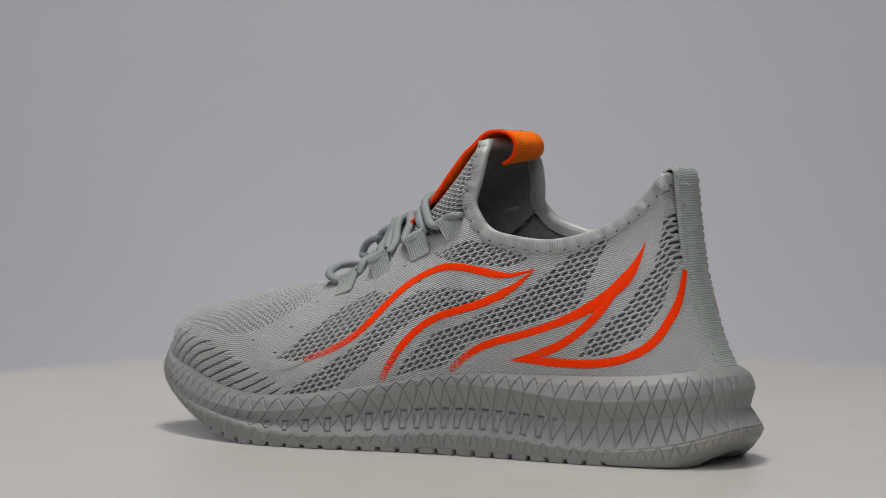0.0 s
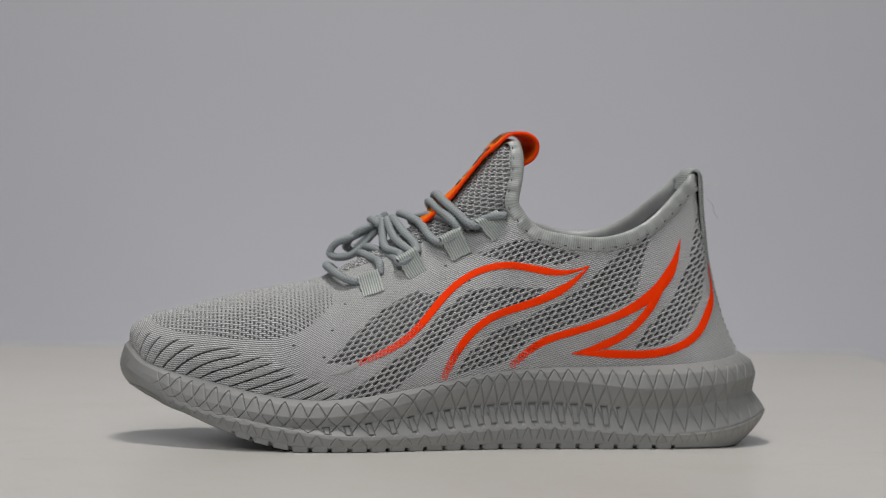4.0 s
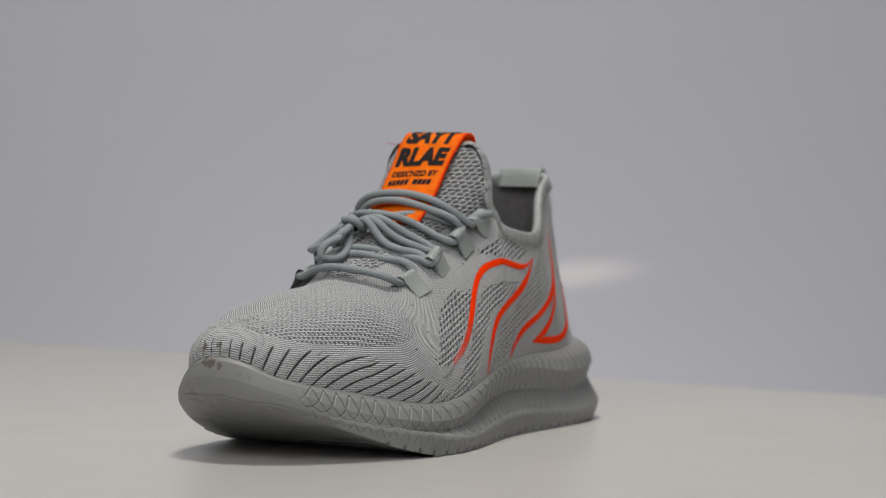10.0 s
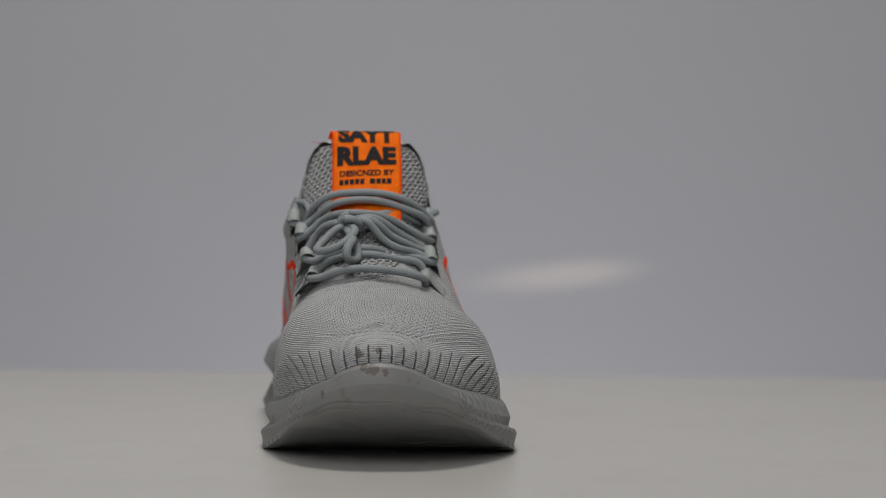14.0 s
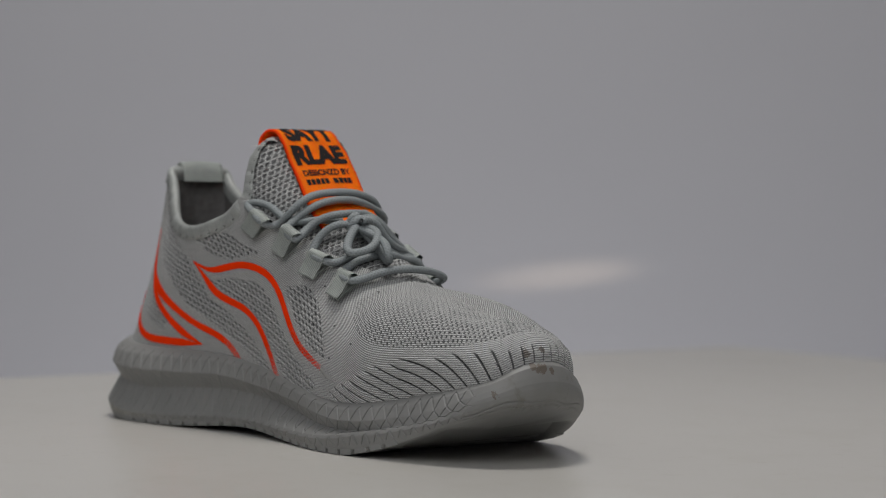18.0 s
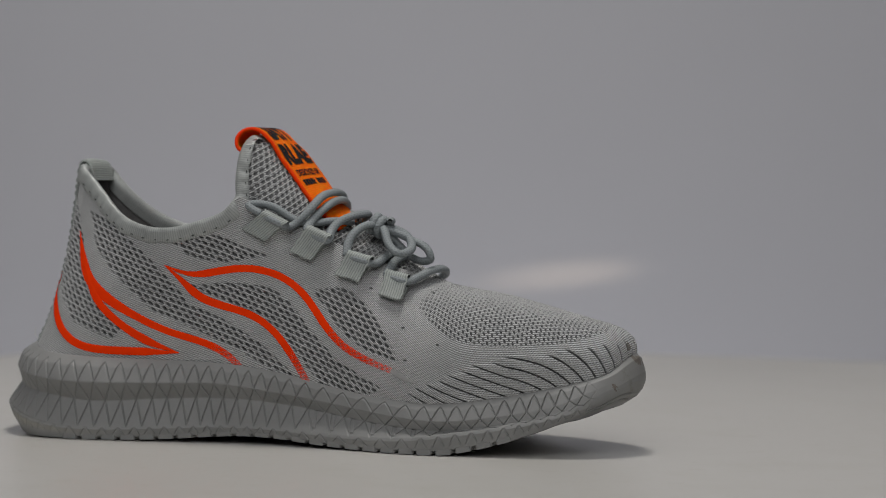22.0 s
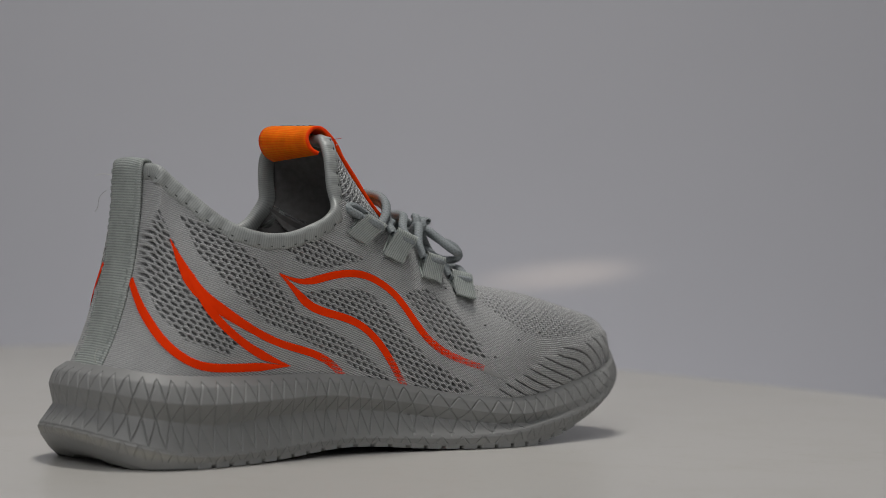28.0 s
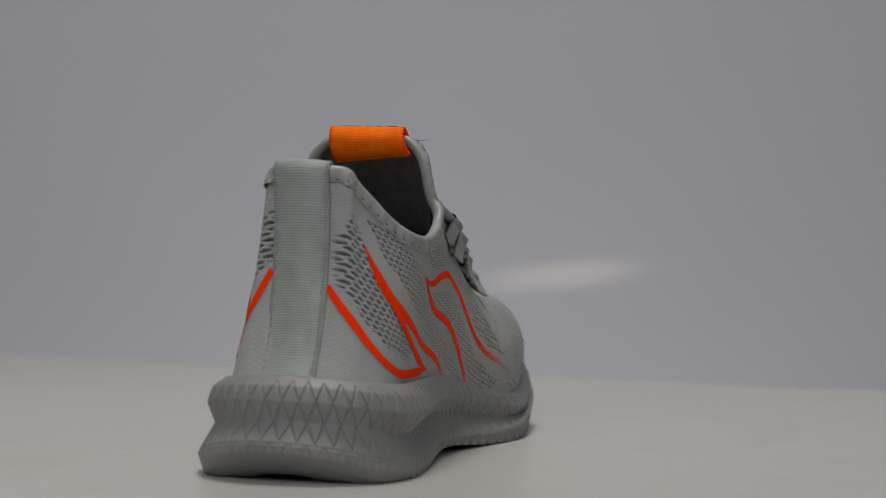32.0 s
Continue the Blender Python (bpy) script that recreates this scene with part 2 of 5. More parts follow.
def grid_faces(nu, nv, close_u=False, close_v=False):
    """Quads of a grid of nu rows by nv columns, vertex index = i * nv + j."""
    iu = np.arange(nu if close_u else nu - 1)
    jv = np.arange(nv if close_v else nv - 1)
    i, j = np.meshgrid(iu, jv, indexing="ij")
    a, b = i * nv + j, ((i + 1) % nu) * nv + j
    c, d = ((i + 1) % nu) * nv + (j + 1) % nv, i * nv + (j + 1) % nv
    return np.stack([a, b, c, d], -1).reshape(-1, 4)


def box(name, lo, hi, material, parent=None, bevel=0.0, label=""):
    bm = bmesh.new()
    bmesh.ops.create_cube(bm, size=1.0)
    for v in bm.verts:
        v.co = Vector([lo[i] + (hi[i] - lo[i]) * (v.co[i] + 0.5) for i in range(3)])
    if bevel:
        bmesh.ops.bevel(bm, geom=bm.edges[:], offset=bevel, segments=3, affect="EDGES", profile=0.5)
    me = bpy.data.meshes.new(name)
    bm.to_mesh(me)
    bm.free()
    me.materials.append(material)
    ob = new(name, me)
    if parent is not None:
        ob.parent = parent
    if label:
        tagged(ob, label)
    return ob


def spline(xs, ys):
    """A natural cubic through the points, held straight past the ends; ys may have columns."""
    xs, ys = np.asarray(xs, float), np.asarray(ys, float)
    n, h = len(xs), np.diff(xs)
    a = np.zeros((n, n))
    a[0, 0] = a[-1, -1] = 1
    r = np.zeros((n,) + ys.shape[1:])
    for i in range(1, n - 1):
        a[i, i - 1], a[i, i], a[i, i + 1] = h[i - 1], 2 * (h[i - 1] + h[i]), h[i]
        r[i] = 6 * ((ys[i + 1] - ys[i]) / h[i] - (ys[i] - ys[i - 1]) / h[i - 1])
    m = np.linalg.solve(a, r)

    def at(q):
        q = np.clip(np.asarray(q, float), xs[0], xs[-1])
        i = np.clip(np.searchsorted(xs, q) - 1, 0, n - 2)
        hh, p, s = h[i], xs[i + 1] - q, q - xs[i]
        if ys.ndim > 1:
            hh, p, s = hh[..., None], p[..., None], s[..., None]
        return (m[i] * p**3 + m[i + 1] * s**3) / (6 * hh) + (ys[i] / hh - m[i] * hh / 6) * p + (ys[i + 1] / hh - m[i + 1] * hh / 6) * s

    return at


def ease(a, b, x):
    t = np.clip((np.asarray(x, float) - a) / (b - a), 0, 1)
    return t * t * (3 - 2 * t)


def curve_through(pts, n):
    """n points on a smooth curve through pts, evenly by length."""
    pts = np.asarray(pts, float)
    s = np.concatenate([[0], np.cumsum(np.linalg.norm(np.diff(pts, axis=0), axis=1))])
    f = spline(s, pts)
    fine = f(np.linspace(0, s[-1], 40 * len(pts)))
    d = np.concatenate([[0], np.cumsum(np.linalg.norm(np.diff(fine, axis=0), axis=1))])
    q = np.linspace(0, d[-1], n)
    return np.stack([np.interp(q, d, fine[:, i]) for i in range(pts.shape[1])], 1)


# ---------------------------------------------------------------- room and turntable
tagged(box("backdrop", (-1.8, 1.35, -1.0), (1.8, 1.39, 2.4), BACKDROP), "plain pale blue-grey studio backdrop sheet", kind="structure")
tagged(box("floor", (-1.8, -2.2, -1.04), (1.8, 1.35, -1.0), WALL), "plain grey studio floor", kind="structure")
tagged(box("ceiling", (-1.8, -2.2, 2.4), (1.8, 1.39, 2.44), WALL), "plain pale studio ceiling", kind="structure")
tagged(box("wall_west", (-1.84, -2.2, -1.0), (-1.8, 1.39, 2.4), WALL), "plain pale studio wall", kind="structure")
tagged(box("wall_east", (1.8, -2.2, -1.0), (1.84, 1.39, 2.4), WALL), "plain pale studio wall", kind="structure")
tagged(box("wall_south", (-1.84, -2.24, -1.0), (1.84, -2.2, 2.4), WALL), "plain pale studio wall behind the camera", kind="structure")

GROUND = 0.0019  # the board's top
turntable = tagged(new("turntable"), "glossy white display board on a slowly turning stand, with faint smears", "turntable")
box("board", (-0.385, -0.62, -0.012), (0.385, 0.62, GROUND), BOARD, turntable, 0.004)


def lathe(name, prof, material, parent, n=48):
    a = np.linspace(0, 2 * np.pi, n, endpoint=False)
    prof = np.asarray(prof, float)
    v = np.stack([np.outer(np.cos(a), prof[:, 0]), np.outer(np.sin(a), prof[:, 0]), np.tile(prof[:, 1], (n, 1))], -1)
    return link_mesh(name, v.reshape(-1, 3), grid_faces(n, len(prof), close_u=True), material, parent)


lathe("stand", [(0.0, -0.012), (0.12, -0.012), (0.13, -0.02), (0.13, -0.05), (0.05, -0.06), (0.05, -0.97), (0.22, -0.985), (0.22, -1.0), (0.0, -1.0)], WALL, turntable)

# ---------------------------------------------------------------- the shoe
# Shoe space: x from heel to toe, y to the shoe's left, z up from the board.
AXIS = (0.16241, 0.01538)  # where the turntable's axis passes, in shoe space
shoe = tagged(new("running_shoe"), "grey knitted running shoe with orange stripes, laced and slightly worn", "shoe")

# plan of the sole's widest edge, from the heel round the left side to the toe and back
PLAN = [(-0.0152, 0.0040), (-0.0129, 0.0215), (0.0014, 0.0395), (0.0343, 0.0492), (0.0749, 0.0515), (0.1118, 0.0545), (0.1498, 0.0640),
        (0.1869, 0.0724), (0.2202, 0.0688), (0.2500, 0.0550), (0.2755, 0.0341), (0.2843, 0.0077),
        (0.2772, -0.0142), (0.2578, -0.0284), (0.2275, -0.0366), (0.1949, -0.0415), (0.1600, -0.0367), (0.1200, -0.0332),
        (0.0830, -0.0352), (0.0420, -0.0412), (0.0062, -0.0378), (-0.0120, -0.0148)]
N_LEFT = 11  # index of the toe


def closed_plan(n):
    p = np.array(PLAN)
    k = len(p)
    three = np.concatenate([p, p, p, p[:1]])
    s = np.concatenate([[0], np.cumsum(np.linalg.norm(np.diff(three, axis=0), axis=1))])
    f = spline(s, three)
    lo, hi = s[k], s[2 * k]
    q = np.linspace(lo, hi, n, endpoint=False)
    xy, d = f(q), (f(q + 1e-4) - f(q - 1e-4))
    nrm = np.stack([d[:, 1], -d[:, 0]], 1)
    nrm = -nrm / np.linalg.norm(nrm, axis=1)[:, None]
    left = ease(0, 0.02, q - lo) * (1 - ease(s[k + N_LEFT] - lo - 0.02, s[k + N_LEFT] - lo + 0.02, q - lo))
    return xy, nrm, q - lo, left, hi - lo


def lerp(xs, left_v, right_v):
    """Smooth tables along the shoe, one for its left and one for its right side."""
    fl, fr = spline(xs, left_v), spline(xs, right_v)
    return lambda x, left: fl(x) * left + fr(x) * (1 - left)


Z_TOP = spline([-0.015, 0.02, 0.06, 0.10, 0.126, 0.152, 0.178, 0.205, 0.232, 0.252, 0.264, 0.272, 0.278, 0.2815, 0.2845],
               [0.0437, 0.0402, 0.0388, 0.0378, 0.0345, 0.0292, 0.0252, 0.0245, 0.0282, 0.0323, 0.0347, 0.0371, 0.0402, 0.0436, 0.0464])
Z_RIDGE = lerp([-0.015, 0.02, 0.046, 0.062, 0.077, 0.10, 0.115, 0.134, 0.155, 0.18, 0.205, 0.23, 0.255, 0.2845],
               [0.0345, 0.0297, 0.0288, 0.0300, 0.0318, 0.0328, 0.0318, 0.0285, 0.0232, 0.0182, 0.0168, 0.0198, 0.0252, 0.0375],
               [0.0345, 0.0288, 0.0281, 0.0283, 0.0286, 0.0287, 0.0270, 0.0246, 0.0216, 0.0182, 0.0168, 0.0198, 0.0252, 0.0375])
Z_WAIST = spline([-0.015, 0.02, 0.044, 0.062, 0.077, 0.10, 0.115, 0.134, 0.155, 0.18, 0.205, 0.23, 0.255, 0.2845],
                 [0.0262, 0.0210, 0.0192, 0.0205, 0.0214, 0.0221, 0.0214, 0.0195, 0.0164, 0.0134, 0.0126, 0.0160, 0.0220, 0.0340])
Z_LOW = lerp([-0.015, 0.0, 0.02, 0.0435, 0.0736, 0.099, 0.125, 0.15, 0.177, 0.203, 0.23, 0.257, 0.287],
             [0.0175, 0.0125, 0.0090, 0.0080, 0.0100, 0.0110, 0.0098, 0.0080, 0.0072, 0.0095, 0.0150, 0.0225, 0.0340],
             [0.0175, 0.0125, 0.0080, 0.0068, 0.0078, 0.0085, 0.0082, 0.0073, 0.0072, 0.0095, 0.0150, 0.0225, 0.0340])
Z_BOT = spline([-0.015, -0.006, 0.006, 0.018, 0.06, 0.12, 0.17, 0.19, 0.205, 0.231, 0.25, 0.267, 0.287],
               [0.0105, 0.0058, 0.0018, 0.0004, 0.0, 0.0, 0.0, 0.0004, 0.0020, 0.0078, 0.0145, 0.0220, 0.0305])


O_TOP = lerp([-0.015, 0.02, 0.06, 0.09, 0.11, 0.14, 0.2, 0.25, 0.285],
             [-0.0112, -0.0092, -0.0066, -0.0045, -0.0032, -0.0035, -0.0065, -0.0060, -0.0060], [-0.0112, -0.0070, -0.0046, -0.0035, -0.0035, -0.0035, -0.0050, -0.0050, -0.0060])
O_RIDGE = lerp([-0.015, 0.02, 0.1, 0.125, 0.16, 0.2, 0.285], [-0.0045, -0.0030, -0.0025, -0.0030, -0.0030, -0.0030, -0.0030], [-0.0045, -0.0005, -0.0012, -0.0025, -0.0030, -0.0020, -0.0020])
O_WAIST = lerp([-0.015, 0.02, 0.065, 0.1, 0.125, 0.146, 0.16, 0.2, 0.25, 0.285],
               [-0.0060, -0.0066, -0.0056, -0.0058, -0.0060, -0.0056, -0.0050, -0.0044, -0.0034, -0.0025], [-0.0060, -0.0060, -0.0056, -0.0060, -0.0066, -0.0068, -0.0058, -0.0046, -0.0034, -0.0025])
# how far the knit stands in from the sole's lip
O_KNIT = lerp([-0.015, 0.0, 0.02, 0.05, 0.08, 0.12, 0.285], [0.0003, 0.0018, 0.0022, 0.0012, 0.0004, 0.0004, 0.0004], [0.0003, 0.0012, 0.0020, 0.0018, 0.0010, 0.0004, 0.0004])


def arch_inset(x, left):
    """How far the lower wall draws in under the arch, on the inner side."""
    return -0.0026 * (1 - left) * np.exp(-(((x - 0.112) / 0.032) ** 2))


def sole_levels(x, left):
    """Outset from the plan and height, level by level from the top edge down, at stations x; left is 1 on the left side."""
    o_top, o_ridge, o_waist = O_TOP(x, left), O_RIDGE(x, left), O_WAIST(x, left)
    toe = ease(0.245, 0.276, x)
    o_top = o_top * (1 - toe) - 0.0065 * toe
    o_waist = o_waist * (1 - toe) - 0.0001 * toe
    o_ridge = o_ridge * (1 - toe) - 0.0006 * toe
    zt, zr, zw, zl, zb = Z_TOP(x), Z_RIDGE(x, left), Z_WAIST(x), Z_LOW(x, left), Z_BOT(x)
    arch = (1 - left) * np.exp(-((x - 0.112) / 0.035) ** 2) * 0.0034
    zb = np.maximum(zb, GROUND) + arch
    zl = zl + arch * 0.2
    # the wall turns flat towards the toe and the toe bumper is one round bulge
    fore = ease(0.195, 0.245, x)
    o_waist, o_ridge = o_waist * (1 - fore) - 0.0010 * fore, o_ridge * (1 - fore) - 0.0016 * fore
    zl = np.minimum(zl, zw - 0.0022)
    heel = 1 - ease(-0.012, 0.022, x)
    z0 = arch_inset(x, left)
    full = 0.45 + 0.05 * (1 - ease(0.03, 0.10, x))  # the heel's shoulder is rounder
    levels = [(o_top - 0.0080, zt - 0.0015), (o_top - 0.001, zt), (o_top * (1 - full) + o_ridge * full, zt * 0.62 + zr * 0.38), (o_ridge, zr), (o_waist, zw),
              (z0 - 0.0006, zl + 0.0015), (z0, zl), (z0 - 0.0008 - 0.0004 * heel, zl * 0.55 + zb * 0.45), (z0 - 0.0016 - 0.0024 * heel, zb + 0.0006), (z0 - 0.0030 - 0.0045 * heel, np.maximum(zb - 0.0025 * heel, GROUND)), (z0 - 0.012 - 0.003 * heel, np.maximum(zb - 0.0058 * heel, GROUND))]
    bump = [(-0.0120, 0.90), (-0.0044, 1.0), (-0.0022, 0.90), (-0.0010, 0.68), (-0.0002, 0.50), (0.0, 0.36), (-0.0004, 0.22), (-0.0016, 0.04), (-0.0040, -0.14), (-0.0100, -0.38), (-0.0240, -0.68)]
    t = ease(0.252, 0.278, x)
    return [(o * (1 - t) + bo * t, z * (1 - t) + (zb + (zt - zb) * bf) * t) for (o, z), (bo, bf) in zip(levels, bump)]


def loft_levels(levels, steps):
    """Resample the level polyline into sub-rows; returns outset and height arrays (n, rows)."""
    o = np.stack([l[0] for l in levels], 1)
    z = np.stack([l[1] for l in levels], 1)
    outs, zs = [], []
    for k, m in enumerate(steps):
        f = np.arange(m) / m
        outs.append(o[:, k:k + 1] * (1 - f) + o[:, k + 1:k + 2] * f)
        zs.append(z[:, k:k + 1] * (1 - f) + z[:, k + 1:k + 2] * f)
    outs.append(o[:, -1:])
    zs.append(z[:, -1:])
    return np.concatenate(outs, 1), np.concatenate(zs, 1)


def side_sign(left):
    return np.where(left > 0.5, 1.0, -1.0)


def ridge_count(x):
    """Spacing of the moulded zigzag along the sole wall, in metres."""
    return np.interp(x, [-0.015, 0.06, 0.095, 0.12, 0.14, 0.165, 0.183, 0.203, 0.25, 0.285], [0.0073, 0.0073, 0.0061, 0.0061, 0.0082, 0.0105, 0.0102, 0.0074, 0.0062, 0.0062])


def make_sole():
    n = 5200
    xy, nrm, s, left, total = closed_plan(n)
    x = xy[:, 0]
    steps = [2, 8, 10, 16, 20, 4, 8, 7, 3, 3]
    o, z = loft_levels(sole_levels(x, left), steps)
    nv = z.shape[1]
    band = np.concatenate([[k + f for f in np.arange(m) / m] for k, m in enumerate(steps)] + [[float(len(steps))]])
    phase = np.concatenate([[0], np.cumsum((total / n) / ridge_count(x))])[:-1]
    phase = phase * round(phase[-1]) / phase[-1]
    per = ridge_count(x)[:, None]
    fr = np.abs((phase[:, None] % 1.0) - 0.5)  # 0.5 at a tip, 0 half way between tips
    d_tip = 0.5 - fr
    w = band[None, :] * np.ones((n, 1))
    # the zigzag opens from the tip to the ridge, closes at the waist and opens again
    t1, t2, t3 = np.clip((w - 1.55) / 1.45, 0, 1), np.clip(w - 3.0, 0, 1), np.clip(w - 4.0, 0, 1)
    path = 0.5 * t1 * (w < 3) + 0.5 * (1 - t2) * ((w >= 3) & (w < 4)) + 0.5 * t3 * (w >= 4)
    dist = np.abs(d_tip - path) * per
    on = (w > 1.55) & (w < 5.2)
    toe_off = 1 - ease(0.262, 0.272, x)[:, None]
    cutd = np.exp(-(dist / 0.00024) ** 2) * on * toe_off * (0.0010 - 0.0003 * ((w > 3) & (w < 4)))
    # short slanting dashes under the lower ridge
    dash = np.abs(d_tip - 0.34 * np.clip((w - 5.5) / 1.6, 0, 1)) * per
    cutd += np.exp(-(dash / 0.00026) ** 2) * ((w > 5.5) & (w < 7.1)) * toe_off * 0.0006
    # framed windows in the middle of the wall
    lo_x = np.where(left > 0.5, 0.058, 0.142)[:, None]
    zone = (x[:, None] > lo_x) & (x[:, None] < 0.198)
    cx, cw = np.abs(((phase[:, None] + 0.10 * (w - 4.4)) % 1.0) - 0.5) * per, (w - 3.98) / 0.96
    broad = np.where(left > 0.5, 1.0, 0.72)[:, None]
    inside = (cx < 0.00165 * broad) & (cw > 0) & (cw < 1) & zone
    rim = inside & ((cx > 0.00105 * broad) | (cw < 0.12) | (cw > 0.88))
    cutd = np.where(inside, np.where(rim, 0.0015 * broad**2, 0.0003), cutd)
    # a bead over the outsole's rim at the heel, and creases across the scuffed toe
    back = 1 - ease(0.0, 0.06, x)[:, None]
    cutd += back * (0.0005 * np.exp(-((w - 5.6) / 0.14) ** 2) - 0.0002 * np.exp(-((w - 6.2) / 0.35) ** 2))
    nose = ease(0.262, 0.270, x)[:, None]
    sway = 6.9 + 0.35 * np.sin(s * 95.0)[:, None] + 0.2 * np.sin(s * 260.0 + 1.0)[:, None]
    cutd += nose * 0.0008 * (np.exp(-((w - sway) / 0.10) ** 2) + np.exp(-((w - sway - 0.75 - 0.2 * np.sin(s * 140.0)[:, None]) / 0.07) ** 2))
    o = o - cutd + back * 0.0011 * np.sin(np.pi * np.clip((w - 1) / 2, 0, 1))
    # notches between the tread blocks
    tread = np.abs(((s / 0.0088) % 1.0) - 0.5)[:, None] * 0.0088
    nz = (tread < 0.0009) & (w > 7.6) & (x[:, None] > 0.03) & (x[:, None] < 0.235)
    o = o - nz * 0.0026
    v = np.stack([xy[:, None, 0] + nrm[:, None, 0] * o, xy[:, None, 1] + nrm[:, None, 1] * o, z], -1)
    link_mesh("midsole", v.reshape(-1, 3), grid_faces(n, nv, close_u=True), RUBBER, shoe, attrs={"rim": back * np.exp(-((w - 6.5) / 0.5) ** 2)})
    for name, j, dz, material in (("outsole", nv - 1, 0.0, RUBBER), ("insole", 0, -0.001, LINING)):
        ring = v[::8, j]
        m = len(ring)
        cx = np.clip(ring[:, 0], 0.02, 0.25)
        c = np.stack([cx, np.full(m, 0.006), np.maximum(Z_BOT(cx), GROUND) + 0.0004 if name == "outsole" else ring[:, 2]], 1)
        rows = np.stack([ring * (1 - f) + c * f for f in np.linspace(0, 1, 12)], 1)
        rows[..., 2] += dz
        part_ob = link_mesh(name, rows.reshape(-1, 3), grid_faces(m, 12, close_u=True), material, shoe)
        if name == "outsole":
            tread_blocks(part_ob, xy + nrm * arch_inset(x, left)[:, None], nrm, s, z[:, -2], total)


def tread_blocks(outsole, xy, nrm, s, z_bot, total):
    """Rubber blocks along the tread's edge, with open gaps between them."""
    w, h, d = 0.0033, 0.0026, 0.0040
    verts, k = [], 0.0004
    for y, grow in ((0.0, -k), (-k, 0.0), (-d, 0.0)):
        for a, b in ((-w, 0.0002), (-w, h), (w, h), (w, 0.0002)):
            verts.append((a + (grow if a > 0 else -grow) * 1.0, y, b))
    faces = [(0, 1, 2, 3)] + [(r * 4 + i, r * 4 + (i + 1) % 4, r * 4 + 4 + (i + 1) % 4, r * 4 + 4 + i) for r in range(2) for i in range(4)]
    me = bpy.data.meshes.new("tread_block")
    me.from_pydata(verts, [], faces)
    me.materials.append(RUBBER)
    for q in np.arange(0.0088, total, 0.0088):
        i = int(q / total * len(s)) % len(s)
        if not 0.03 < xy[i, 0] < 0.235:
            continue
        ob = new("tread_block", me)
        ob.parent = outsole
        n = Vector((nrm[i, 0], nrm[i, 1], 0.0))
        t = Vector((0, 0, 1)).cross(n)
        dz = (z_bot[(i + 16) % len(s)] - z_bot[i - 16]) / (32 * total / len(s))
        t = Vector((t.x, t.y, dz if t.dot(Vector((*(xy[(i + 6) % len(s)] - xy[i]), 0))) > 0 else -dz)).normalized()
        up = (-n).cross(t)
        up = up if up.z > 0 else -up
        p = Vector((xy[i, 0], xy[i, 1], z_bot[i])) - n * 0.0009
        ob.matrix_local = Matrix(((t.x, n.x, up.x, p.x), (t.y, n.y, up.y, p.y), (t.z, n.z, up.z, p.z), (0, 0, 0, 1)))


# where the knit ends: heel top, collar, along the laces, then the ridge of the vamp to the toe
EDGE_X = [-0.0152, -0.0100, 0.006, 0.026, 0.046, 0.066, 0.088, 0.107, 0.114, 0.122, 0.137, 0.152, 0.168, 0.181, 0.192, 0.212, 0.235, 0.258, 0.274, 0.2843]
EDGE_P = [(0.0185, 0.0045, 0.1262), (0.0210, 0.0150, 0.1258), (0.0262, 0.0195, 0.1212), (0.0400, 0.0250, 0.1068), (0.0550, 0.0330, 0.0986),
          (0.0700, 0.0372, 0.0960), (0.0880, 0.0382, 0.0980), (0.1015, 0.0368, 0.1052), (0.1068, 0.0358, 0.1104), (0.1180, 0.0315, 0.1052),
          (0.1350, 0.0290, 0.0985), (0.1520, 0.0265, 0.0912), (0.1700, 0.0215, 0.0838), (0.1850, 0.0130, 0.0785), (0.1935, 0.0060, 0.0758),
          (0.2070, 0.0060, 0.0725), (0.2225, 0.0060, 0.0695), (0.2410, 0.0062, 0.0652), (0.2550, 0.0068, 0.0617), (0.2615, 0.0073, 0.0598)]
MIDDLE = spline([0.018, 0.026, 0.036, 0.07, 0.12, 0.17, 0.20, 0.29], [0.0045, 0.0022, 0.0014, 0.0026, 0.0045, 0.0050, 0.0060, 0.0075])


